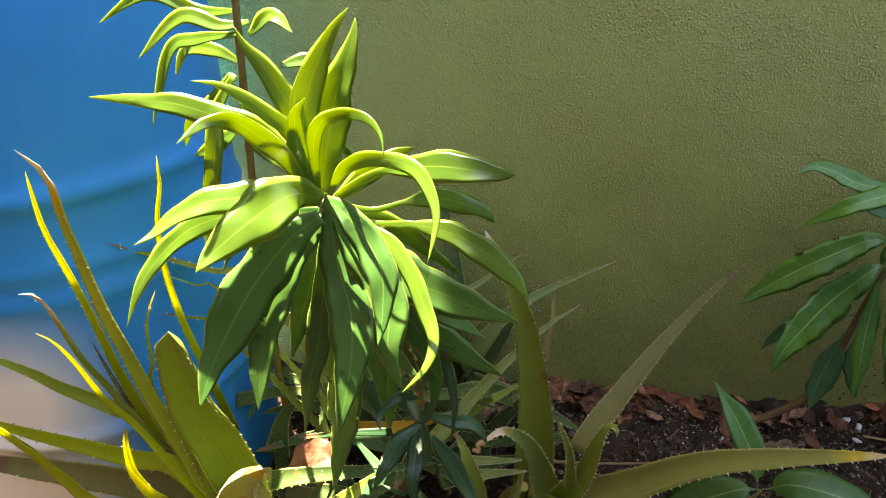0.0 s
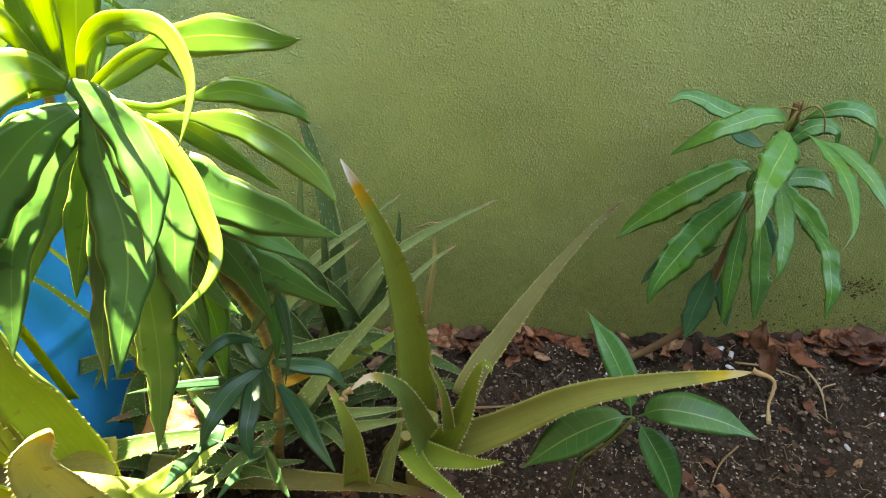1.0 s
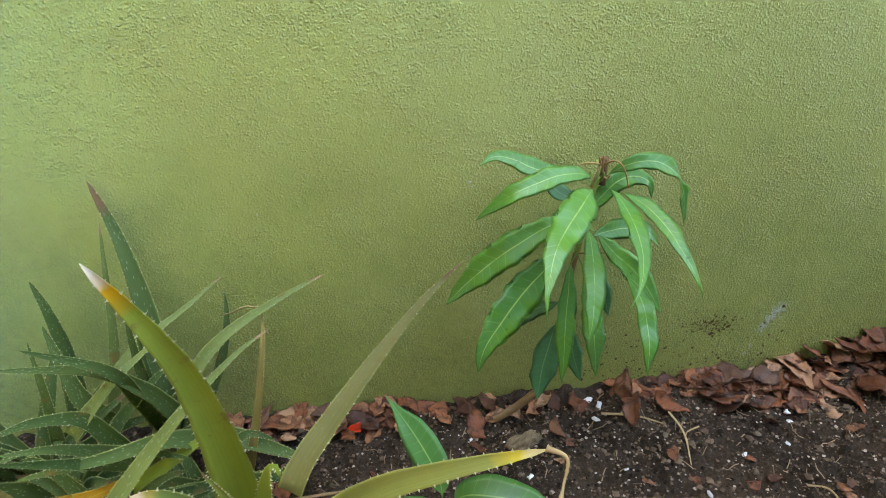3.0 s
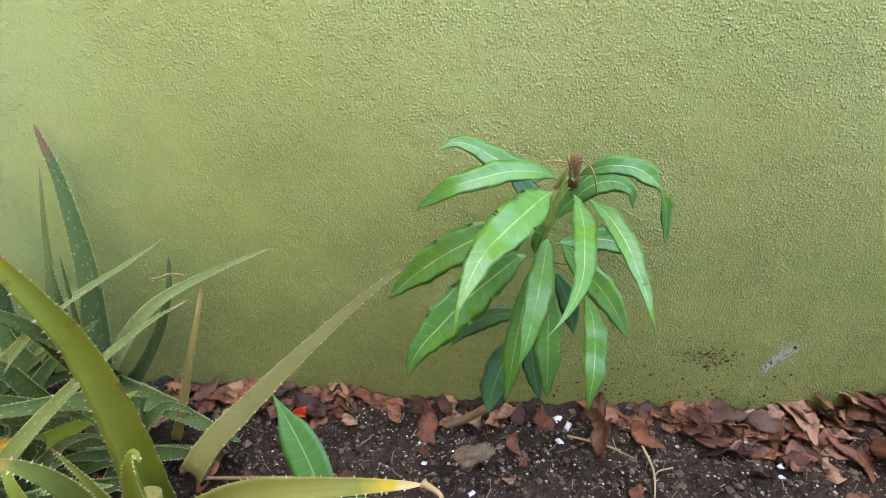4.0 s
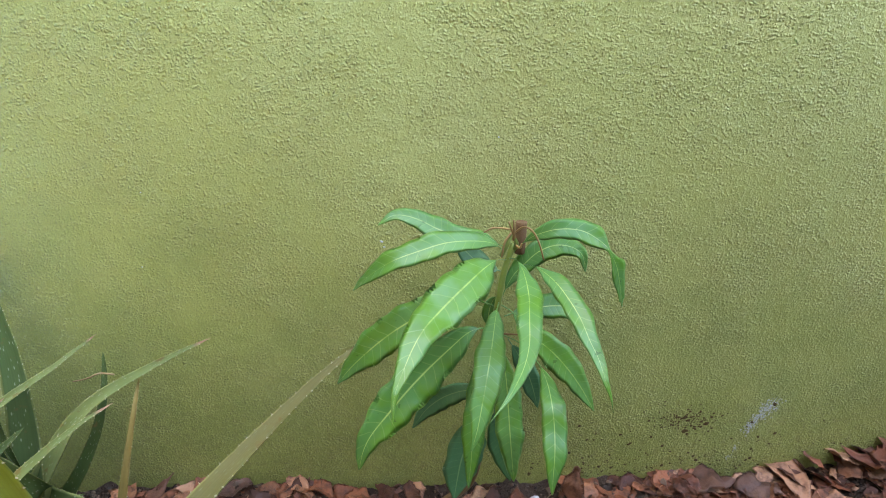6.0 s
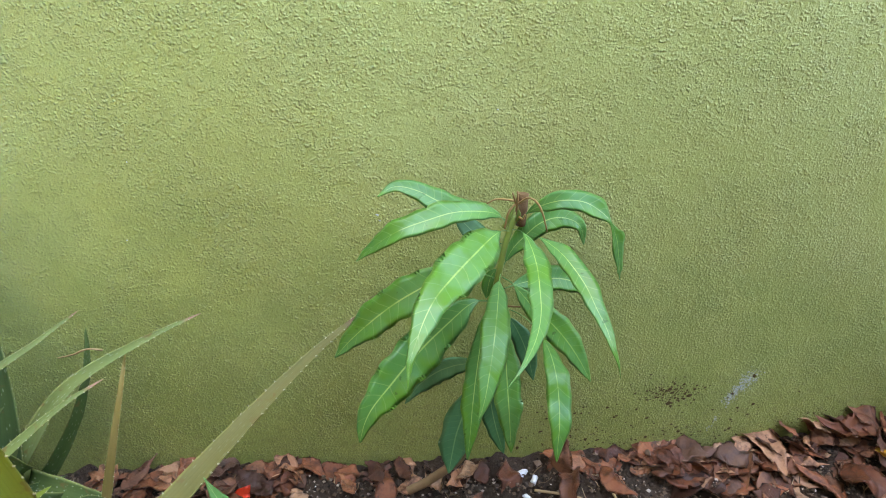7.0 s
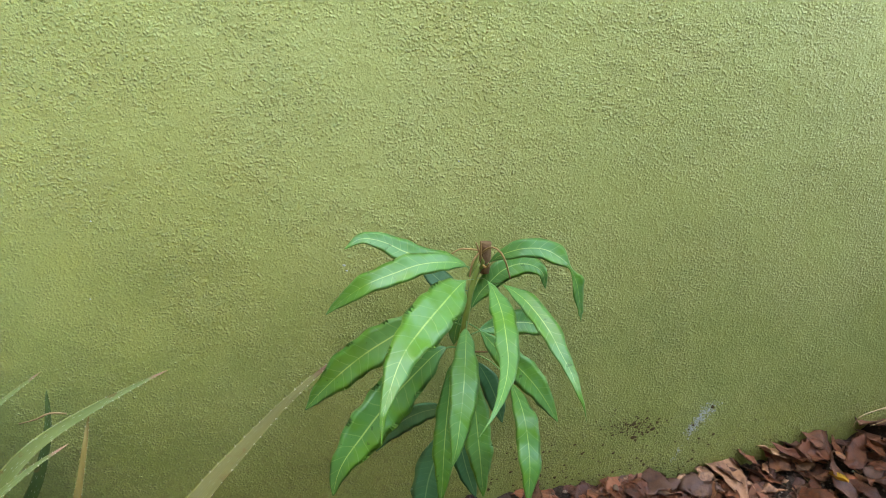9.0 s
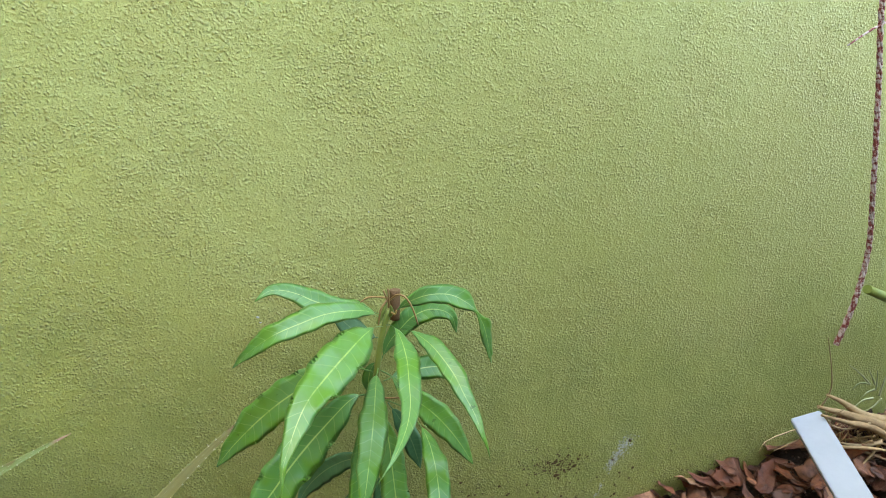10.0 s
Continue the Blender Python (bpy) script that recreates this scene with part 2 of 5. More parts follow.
DRACAENA_GREEN = leaf_material("dracaena_leaf_green", (0.06, 0.165, 0.018), (0.115, 0.24, 0.028), (0.2, 0.33, 0.05), 0.24, 0.42, (0.62, 0.76, 0.02), 2.0, 0.0, (0.45, 0.5, 0.12), None, 0.9)
# shaded copy of DRACAENA_GREEN: shade on the hanging leaves is put into colour
DRACAENA_SHADED = leaf_material("dracaena_leaf_shaded", (0.03, 0.112, 0.022), (0.064, 0.185, 0.034), (0.12, 0.26, 0.05), 0.36, 0.2, (0.3, 0.5, 0.02), 2.0, 0.0, (0.4, 0.45, 0.08), (0.012, 0.05, 0.015), 0.5)
SHOOT_GREEN = leaf_material("shoot_leaf_blue_green", (0.013, 0.055, 0.025), (0.036, 0.108, 0.045), (0.1, 0.2, 0.06), 0.34, 0.2, (0.3, 0.5, 0.03), 2.0, 0.0, (0.16, 0.22, 0.05), (0.06, 0.12, 0.05), 0.4)
YELLOW_LEAF = leaf_material("yellowed_leaf", (0.48, 0.25, 0.02), (0.64, 0.36, 0.05), (0.6, 0.5, 0.1), 0.5, 0.2, (0.6, 0.4, 0.02), 6.0, 0.1)
ALOE_OLIVE = aloe_material("aloe_olive", (0.13, 0.205, 0.03), (0.23, 0.315, 0.055), 0.05)
# brighter, more translucent copy of ALOE_OLIVE: sunlight put into the leaf colour
ALOE_SUNNY = aloe_material("aloe_sunlit_tone", (0.24, 0.35, 0.025), (0.4, 0.48, 0.055), 0.04, (0.34, 0.2, 0.07), 0.92, None, 0.5)
ALOE_CUT = aloe_material("aloe_cut_yellow", (0.22, 0.31, 0.1), (0.34, 0.41, 0.18), 0.0, (0.3, 0.2, 0.1), 0.95, (0.5, 0.3, 0.02), 0.1)
ALOE_OLIVE_DRIED = aloe_material("aloe_olive_dried_tip", (0.155, 0.215, 0.03), (0.26, 0.32, 0.055), 0.05, (0.66, 0.58, 0.48), 0.93, (0.5, 0.25, 0.01), 0.12)
ALOE_OLIVE_BROWN = aloe_material("aloe_olive_brown_tip", (0.12, 0.18, 0.03), (0.2, 0.26, 0.05), 0.03, (0.17, 0.11, 0.06), 0.9)
ALOE_TAN = aloe_material("aloe_tan_withering", (0.096, 0.096, 0.031), (0.16, 0.152, 0.053), 0.1, (0.14, 0.085, 0.045), 0.88)
ALOE_OLIVE_YELLOW = aloe_material("aloe_olive_yellow_tip", (0.115, 0.138, 0.032), (0.195, 0.215, 0.055), 0.05, (0.5, 0.42, 0.2), 0.93, (0.45, 0.36, 0.04))
ALOE_PALE_TIP = aloe_material("aloe_green_pale_tip", (0.13, 0.2, 0.05), (0.22, 0.29, 0.08), 0.06, (0.5, 0.4, 0.28), 0.86, (0.3, 0.24, 0.06))
ALOE_GREY = aloe_material("aloe_grey_green", (0.037, 0.078, 0.024), (0.085, 0.136, 0.043), 0.5)
ALOE_GREY_BROWN = aloe_material("aloe_grey_green_brown_tip", (0.038, 0.08, 0.027), (0.085, 0.137, 0.048), 0.48, (0.16, 0.1, 0.055), 0.86)
ALOE_PALE = aloe_material("aloe_pale_green_brown_tip", (0.1, 0.145, 0.045), (0.185, 0.235, 0.08), 0.5, (0.34, 0.2, 0.13), 0.92)
ALOE_DRY = aloe_material("aloe_dried_leaf", (0.16, 0.12, 0.035), (0.28, 0.215, 0.07), 0.0)
ALOE_TOOTH = plain_material("aloe_tooth", (0.36, 0.36, 0.18), (0.55, 0.52, 0.32), 30, 0.5, 0.1)
DEAD_LEAF = dead_leaf_material()
BARK = plain_material("mango_bark", (0.17, 0.105, 0.05), (0.34, 0.23, 0.12), 40, 0.8, 0.5)
GREEN_STEM = plain_material("green_stem", (0.1, 0.16, 0.03), (0.2, 0.26, 0.05), 40, 0.5, 0.3)
CANE = plain_material("ringed_cane", (0.11, 0.08, 0.025), (0.25, 0.19, 0.06), 50, 0.55, 0.4)
STRAW = plain_material("straw", (0.22, 0.14, 0.06), (0.46, 0.34, 0.18), 30, 0.8, 0.4)
STONE = plain_material("stone", (0.07, 0.052, 0.038), (0.2, 0.155, 0.11), 45, 0.85, 0.6)
WHITE_CHIP = plain_material("white_chip", (0.5, 0.5, 0.5), (0.8, 0.8, 0.8), 30, 0.7, 0.2)
WHITE_PAINT = plain_material("weathered_white_paint", (0.24, 0.3, 0.31), (0.36, 0.42, 0.43), 12, 0.55, 0.2)
RED_PLASTIC = plain_material("red_plastic", (0.55, 0.03, 0.012), (0.7, 0.06, 0.02), 20, 0.4, 0.05)
MUD = plain_material("mud_splash", (0.05, 0.034, 0.012), (0.1, 0.068, 0.024), 60, 0.95, 0.5)
CHALK = plain_material("whitish_paint_smear", (0.42, 0.46, 0.42), (0.62, 0.66, 0.62), 60, 0.9, 0.4)
BLUE, TWINE = barrel_material(), twine_material()


# ---- building helpers ----
def part(name, mesh, material, parent, label=""):
    """One mesh object under a thing or part; mesh in the thing's own space."""
    if isinstance(mesh, bmesh.types.BMesh):
        me = bpy.data.meshes.new(name)
        mesh.to_mesh(me)
        mesh.free()
        mesh = me
    ob = new(name, mesh)
    ob.data.materials.append(material)
    ob.parent = parent
    return tagged(ob, label)


def thing(name, place, label, category, group="", kind=""):
    ob = new(name)
    ob.location = place
    ob.empty_display_size = 0.05
    return tagged(ob, label, category, group, kind)


def solid(name, mesh, material, label, category, group="", kind="", place=(0, 0, 0)):
    if isinstance(mesh, bmesh.types.BMesh):
        me = bpy.data.meshes.new(name)
        mesh.to_mesh(me)
        mesh.free()
        mesh = me
    ob = new(name, mesh)
    ob.data.materials.append(material)
    ob.location = place
    return tagged(ob, label, category, group, kind)


def spline(points, n):
    """n + 1 points, evenly spaced, on a smooth curve through the given ones."""
    p = [Vector(q) for q in points]
    p = [p[0] * 2 - p[1]] + p + [p[-1] * 2 - p[-2]]
    fine = []
    for i in range(1, len(p) - 2):
        a, b, c, d = p[i - 1:i + 3]
        for k in range(24):
            t = k / 24
            fine.append(0.5 * (2 * b + (c - a) * t + (2 * a - 5 * b + 4 * c - d) * t * t + (3 * b - a - 3 * c + d) * t ** 3))
    fine.append(p[-2])
    run = [0.0]
    for a, b in zip(fine, fine[1:]):
        run.append(run[-1] + (b - a).length)
    out, k = [], 0
    for i in range(n + 1):
        want = run[-1] * i / n
        while k < len(run) - 2 and run[k + 1] < want:
            k += 1
        f = (want - run[k]) / max(1e-9, run[k + 1] - run[k])
        out.append(fine[k].lerp(fine[k + 1], min(1, max(0, f))))
    return out


def lanceolate(s):
    if s > 0.7:
        return max(0.02, max(0.0, 1.0 - (s - 0.7) / 0.3) ** 1.35 * lanceolate(0.7) * 0.98 + 0.02)
    return 0.05 + 0.95 * max(0.0, math.sin(math.pi * min(1, max(0, (s - 0.07) / 0.93)) ** 0.72)) ** 0.9 if s > 0.07 else 0.05


def strap(s):
    if s < 0.42:
        return 0.34 + 0.66 * math.sin(s / 0.42 * 1.5708) ** 1.3
    return max(0.0, math.cos((s - 0.42) / 0.58 * 1.5708)) ** 0.95 + 0.004


def succulent(s, taper=0.5):
    return max(0.0, 1 - s) ** taper * (0.92 + 0.08 * math.cos(3 * s)) + 0.015


def blade(points, width, shape, thick, fold=0.25, facing=None, twist=0.0, wave=0.0, n=22, k=3, origin=(0, 0, 0), seed=0, channel=False):
    """A leaf: a closed lens-shaped section swept along a curve, folded on its midrib."""
    c = [q - Vector(origin) for q in spline(points, n)]
    flat = Vector((c[-1].x - c[0].x, c[-1].y - c[0].y, 0))
    flat = flat.normalized() if flat.length > 1e-4 else Vector((0, -1, 0))
    facing = Vector(facing).normalized() if facing else (flat * 0.55 + Vector((0, -0.45, 0.75))).normalized()
    rnd = random.Random(seed)
    ph, ph2 = rnd.uniform(0, 6), rnd.uniform(0, 6)
    verts, uvs, rings = [], [], []
    length = sum((b - a).length for a, b in zip(c, c[1:]))
    for i, p in enumerate(c):
        s = i / n
        t = (c[min(n, i + 1)] - c[max(0, i - 1)]).normalized()
        side = t.cross(facing)
        side = side.normalized() if side.length > 1e-3 else Vector((1, 0, 0))
        up = side.cross(t).normalized()
        turn = Matrix.Rotation(radians(twist) * s, 3, t)
        side, up = turn @ side, turn @ up
        w = width / 2 * shape(s)
        th = thick * (shape(s) ** 0.8 if channel else (1.0 if s > 0.06 else 1.6))
        ring = []
        for j in list(range(-k, k + 1)) + list(range(k - 1, -k, -1)):
            u = j / k
            top = len(ring) <= 2 * k
            lift = fold * w * (u * u if channel else abs(u) ** 1.2)
            ripple = wave * w * abs(u) ** 2.2 * (math.sin(s * length * 240 + ph + (1.3 if u > 0 else 0)) * 0.4 + math.sin(s * length * 115 + ph2 + (0.8 if u > 0 else 0)) * 1.1)
            body = th * (1 - u * u) * (0.25 if top else -0.75) if channel else th * (1 - u * u) * (0.5 if top else -0.5)
            ring.append(len(verts))
            edge = 1 + wave * (0.45 * math.sin(s * length * 215 + ph2 + (2.0 if u > 0 else 0)) + 0.6 * math.sin(s * length * 97 + ph + (1.1 if u > 0 else 0)))
            verts.append(p + side * u * w * edge + up * (lift + ripple + body))
            uvs.append(((u + 1) / 2, s))
        rings.append(ring)
    faces = []
    for a, b in zip(rings, rings[1:]):
        m = len(a)
        faces += [(a[j], a[(j + 1) % m], b[(j + 1) % m], b[j]) for j in range(m)]
    faces += [tuple(reversed(rings[0])), tuple(rings[-1])]
    me = bpy.data.meshes.new("leaf")
    me.from_pydata(verts, [], faces)
    layer = me.uv_layers.new(name="UVMap")
    layer.data.foreach_set("uv", np.array([uvs[l.vertex_index] for l in me.loops], dtype=np.float32).ravel())
    me.polygons.foreach_set("use_smooth", [True] * len(me.polygons))
    me.update()
    return me, verts, rings, k


def tube(points, radii, n=18, sides=10, origin=(0, 0, 0), rings=0.0, ring_step=0.012):
    """A stem: a round section along a curve, its radius going through the given radii, with raised nodes if wanted."""
    c = [q - Vector(origin) for q in spline(points, n)]
    bm = bmesh.new()
    before = None
    run = 0.0
    for i, p in enumerate(c):
        t = (c[min(n, i + 1)] - c[max(0, i - 1)]).normalized()
        side = t.cross(Vector((0.21, 0.97, 0.1))).normalized()
        up = side.cross(t)
        f = i / n * (len(radii) - 1)
        a = min(int(f), len(radii) - 2)
        r = radii[a] + (radii[a + 1] - radii[a]) * (f - a)
        if i:
            run += (p - c[i - 1]).length
        r *= 1 + rings * max(0, math.cos(run / ring_step * 6.2832)) ** 6
        ring = [bm.verts.new(p + (side * math.cos(q) + up * math.sin(q)) * r) for q in (2 * math.pi * j / sides for j in range(sides))]
        if before:
            for j in range(sides):
                bm.faces.new((before[j], before[(j + 1) % sides], ring[(j + 1) % sides], ring[j])).smooth = True
        else:
            bm.faces.new(list(reversed(ring)))
        before = ring
    bm.faces.new(before)
    bmesh.ops.recalc_face_normals(bm, faces=bm.faces)
    return bm


def box(bm, size, place=(0, 0, 0), turn=(0, 0, 0), bevel=0.0):
    made = bmesh.ops.create_cube(bm, size=1.0, matrix=pose(*place, *turn) @ Matrix.Diagonal((*size, 1)))
    if bevel:
        edges = list({e for v in made["verts"] for e in v.link_edges})
        bmesh.ops.bevel(bm, geom=edges, offset=bevel, segments=2, affect="EDGES")


def lump(rx, ry, rz, rough, seed, sub=2):
    bm = bmesh.new()
    bmesh.ops.create_icosphere(bm, subdivisions=sub, radius=1.0)
    for v in bm.verts:
        d = 1 + rough * noise.noise(v.co * 1.6 + Vector((seed * 7.3, seed * 1.7, 0)))
        v.co = Vector((v.co.x * rx, v.co.y * ry, v.co.z * rz)) * d
    for f in bm.faces:
        f.smooth = True
    return bm


# ---- setting ----
WALL_Y, WALL_END = 1.2, -0.38


def ground_height(x, y):
    rise = 0.045 * min(1, max(0, (y - 0.88) / 0.3))
    heap = 0.155 * max(0, min(1, (x - 1.25) / 0.55)) ** 1.4 * max(0, min(1, (y - 0.75) / 0.4))
    return rise + heap + 0.012 * noise.noise(Vector((x * 4, y * 4, 0))) - 0.01


def rugged(p):
    return 0.018 * noise.fractal(p * 18, 0.6, 2.1, 5) + 0.008 * noise.noise(p * 75)


def ground_mesh():
    """One sheet: fine close to the wall, coarse out to the horizon."""
    xs = sorted({round(-0.9 + 0.008 * i, 4) for i in range(370)} | {-900, -200, -40, -10, -4, -2, -1.4, 2.4, 3, 4.5, 10, 40, 200, 900})
    ys = sorted({round(0.3 + 0.02 * i, 4) for i in range(18)} | {round(0.66 + 0.007 * i, 4) for i in range(80)} | {-900, -200, -40, -10, -4, -2, -1, -0.5, 0, 1.5, 2, 4, 10, 40, 200, 900})
    verts = []
    for y in ys:
        for x in xs:
            z = 0.0
            if -1 < x < 2.3 and 0.25 < y < 1.3:
                p = Vector((x, y, 0))
                z = ground_height(x, y) + rugged(p)
            elif -2 < x < 3 and -1.2 < y < 1.3:
                z = ground_height(min(2.3, x), y)
            verts.append((x, y, z))
    w = len(xs)
    faces = [(j * w + i, j * w + i + 1, (j + 1) * w + i + 1, (j + 1) * w + i) for j in range(len(ys) - 1) for i in range(w - 1)]
    me = bpy.data.meshes.new("ground")
    me.from_pydata(verts, [], faces)
    me.polygons.foreach_set("use_smooth", [True] * len(faces))
    me.update()
    return me


solid("ground", ground_mesh(), SOIL, "dark damp garden soil with crumbs and grit", "ground", kind="structure")
bm = bmesh.new()
# height and left end are out of view, set to shape the sun's shadow
box(bm, (4.6, 0.2, 10.6), (WALL_END + 2.3, WALL_Y + 0.1, 5.0))
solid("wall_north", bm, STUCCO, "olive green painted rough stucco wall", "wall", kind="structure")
# unseen dark screen added behind the camera to cut low sky light
bm = bmesh.new()
box(bm, (6.7, 0.14, 1.85), (0.8, -0.09, 0.675))
SHADE_SCREEN = plain_material("dark_shade_screen", (0.018, 0.016, 0.012), (0.035, 0.03, 0.022), 6, 0.9, 0.3)
solid("wall_south", bm, SHADE_SCREEN, "plain dark unseen screen opposite the stucco wall, added to block sky light", "wall", kind="structure")


# two more unseen screens, added to limit light from the sides
for name, x, top in (("wall_east", 4.26, 0.9), ("wall_west", -2.6, 6.0)):
    bm = bmesh.new()
    box(bm, (0.15, 4.0 if x > 0 else 6.0, top + 0.1), (x, 0.6, top / 2 - 0.05))
    solid(name, bm, SHADE_SCREEN, "plain dark unseen screen beside the bed, added to block side light", "wall", kind="structure")


# ---- plants ----
TEETH_STEP = 0.015


def teeth_mesh(verts, rings, k, length_step, size, origin, seed):
    """Small pale spines along both margins of an aloe leaf."""
    rnd = random.Random(seed)
    bm = bmesh.new()
    for edge, other in ((0, 1), (2 * k, 2 * k - 1)):
        run, last = 0.0, None
        for i in range(1, len(rings) - 2):
            a, b = verts[rings[i][edge]], verts[rings[i + 1][edge]]
            inner = verts[rings[i][other]]
            out = (a - inner).normalized()
            along = (b - a)
            steps = max(1, round(along.length / length_step))
            for q in range(steps):
                base = a + along * ((q + rnd.uniform(0.2, 0.8)) / steps)
                h = size * rnd.uniform(0.6, 1.1)
                d = along.normalized() * h * 0.55
                nrm = out.cross(along.normalized()) * h * 0.4
                vs = [bm.verts.new(base - out * h * 0.4 - d), bm.verts.new(base - out * h * 0.4 + d), bm.verts.new(base - out * h * 0.4 + nrm), bm.verts.new(base + out * h + d * 0.7)]
                for f in ((0, 1, 3), (1, 2, 3), (2, 0, 3)):
                    bm.faces.new([vs[m] for m in f])
    return bm


CURRENT = {"plant": None, "origin": Vector(), "grey": False, "count": 0}


def begin(plant, grey=False):
    CURRENT["plant"], CURRENT["origin"], CURRENT["grey"] = plant, Vector(plant.location), grey


def aloe_leaf(points, width, tip="", thick=None, fold=0.55, facing=None, material=None, taper=0.58):
    CURRENT["count"] += 1
    seed = CURRENT["count"]
    grey = CURRENT["grey"]
    m = {"dried": ALOE_OLIVE_DRIED, "brown": ALOE_GREY_BROWN if grey else ALOE_OLIVE_BROWN, "yellow": ALOE_OLIVE_YELLOW, "pale": ALOE_PALE_TIP}.get(tip, ALOE_GREY if grey else ALOE_OLIVE)
    width *= 1.3 if grey else 1.12
    me, verts, rings, k = blade(points, width, lambda s: succulent(s, taper), thick or min(0.022, width * 0.42), fold, facing or (0.05, -0.62, 0.75), 0, 0.03, 30, 4, CURRENT["origin"], seed, True)
    ob = part("leaf", me, material or m, CURRENT["plant"], {"dried": "olive leaf with a dried whitish tip", "brown": "leaf with a shrivelled brown tip"}.get(tip, ""))
    if width > 0.012:
        part("teeth", teeth_mesh(verts, rings, k, TEETH_STEP, (0.0012 if grey else 0.0024) + width * 0.018, CURRENT["origin"], seed), ALOE_TOOTH, ob)["kind"] = "stuff"
    return ob


def thin_leaf(points, width, shape, material, thick=0.0012, fold=0.25, facing=None, wave=0.0, twist=0.0, name="leaf", label="", n=28):
    CURRENT["count"] += 1
    me, _, _, _ = blade(points, width, shape, thick, fold, facing, twist, wave, n, 3, CURRENT["origin"], CURRENT["count"])
    return part(name, me, material, CURRENT["plant"], label)


def oblong(s, start=0.1, widest=0.48):
    """Long oblong blade on a bare stalk, tapering to a drip tip."""
    if s < start:
        return 0.045
    u = (s - start) / (1 - start)
    v = u / widest * 0.5 if u < widest else 0.5 + (u - widest) / (1 - widest) * 0.5
    return 0.045 + 0.955 * max(0.0, math.sin(math.pi * v)) ** (0.72 if v < 0.5 else 1.0)


def long(s):
    return oblong(s, 0.1, 0.32) ** 1.55


def late(s):
    return oblong(s, 0.34, 0.5)


def pinched(s):
    """A blade whose edge turns towards the eye past its middle."""
    return oblong(s, 0.12, 0.4) * (1 - 0.8 * math.exp(-((s - 0.62) / 0.07) ** 2)) + (0.16 if 0.7 < s < 0.95 else 0)


def mango_leaf(points, width, material=None, shape=oblong):
    r = random.Random(CURRENT["count"])
    lean = Vector(points[-1]) - Vector(points[0])
    hang = max(0.0, -lean.z) / max(0.01, lean.length)
    return thin_leaf(points, width * 1.02, shape, material or MANGO_GREEN, 0.001, r.uniform(0.1, 0.22), (0.1 + 0.9 * lean.x, -0.8 - 0.3 * hang, 0.75 - 0.45 * hang), 0.09, r.uniform(-14, 14), n=72)


def seedling_leaf(points, width):
    return thin_leaf(points, width, lanceolate, SEEDLING_GREEN, 0.001, 0.22, (0, -0.45, 0.9), 0.03)


def spoon(s):
    """A folded neck that opens into a broad blade past the middle."""
    if s < 0.4:
        return 0.22 + 0.12 * s
    return 0.27 + 0.73 * math.sin(math.pi * (s - 0.4) / 0.6) ** 0.8 if s < 0.68 else max(0.004, math.cos(min(1.0, (s - 0.68) / 0.32) * 1.57)) ** 0.8


def dracaena_leaf(points, width, material=None, shape=strap):
    r = random.Random(CURRENT["count"])
    flat = Vector(points[-1]) - Vector(points[0])
    return thin_leaf(points, width * 1.05, shape, material or DRACAENA_GREEN, 0.0012, r.uniform(0.06, 0.2), (0.2 + flat.x * 1.2, -0.88, 0.38), 0.11, r.uniform(-30, 30), n=48)


def shoot_leaf(points, width, material=None):
    flat = Vector(points[-1]) - Vector(points[0])
    return thin_leaf(points, width * 0.88, strap, material or SHOOT_GREEN, 0.0012, 0.22, (0.1 + flat.x, -0.8, 0.55), 0.04, random.Random(CURRENT["count"]).uniform(-45, 45))


# blue drum
def drum():
    ob = thing("plastic_drum", (BARREL[0], BARREL[1], 0.0), "large blue plastic water drum standing on the soil", "drum")
    bm = bmesh.new()
    profile = [(0.0, 0.0), (0.23, 0.0), (0.245, 0.015)]
    z = 0.015
    while z < 0.9:
        z += 0.01
        r = 0.25
        for hoop, h in ((0.655, 0.011), (0.565, 0.006), (0.52, 0.006), (0.3, 0.01)):
            r += h * math.exp(-((z - hoop) / 0.011) ** 2)
        profile.append((r, z))
    profile += [(0.24, 0.925), (0.2, 0.935), (0.0, 0.93)]
    rings = []
    for r, z in profile:
        rings.append([bm.verts.new((r * math.cos(a), r * math.sin(a), z)) for a in (2 * math.pi * i / 72 for i in range(72))] if r else bm.verts.new((0, 0, z)))
    for a, b in zip(rings, rings[1:]):
        for i in range(72):
            j = (i + 1) % 72
            if isinstance(a, list) and isinstance(b, list):
                bm.faces.new((a[i], a[j], b[j], b[i])).smooth = True
            elif isinstance(b, list):
                bm.faces.new((a, b[j], b[i]))
            else:
                bm.faces.new((a[i], a[j], b))
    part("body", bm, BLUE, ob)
    for x in (-0.12, 0.12):
        bm = bmesh.new()
        bmesh.ops.create_cone(bm, cap_ends=True, segments=20, radius1=0.035, radius2=0.032, depth=0.025, matrix=pose(x, 0, 0.943))
        part("bung", bm, BLUE, ob)


BARREL = (-0.515, 0.94)
drum()

# mango seedling against the wall
mango = thing("mango_sapling", (0.66, 1.12, 0.04), "young mango sapling with long drooping green leaves against the stucco wall", "sapling")
begin(mango)
# mango parts
CUT_WOOD = plain_material("cut_wood", (0.06, 0.035, 0.015), (0.15, 0.085, 0.035), 40, 0.9, 0.8)
STALK = plain_material("leaf_stalk", (0.2, 0.11, 0.04), (0.34, 0.22, 0.07), 40, 0.6, 0.3)
mango_leaf([(0.765, 1.070, 0.555), (0.749, 1.050, 0.575), (0.726, 1.030, 0.588), (0.690, 1.010, 0.595), (0.657, 1.000, 0.589), (0.625, 0.995, 0.578), (0.596, 1.005, 0.553), (0.577, 1.020, 0.528)], 0.030)
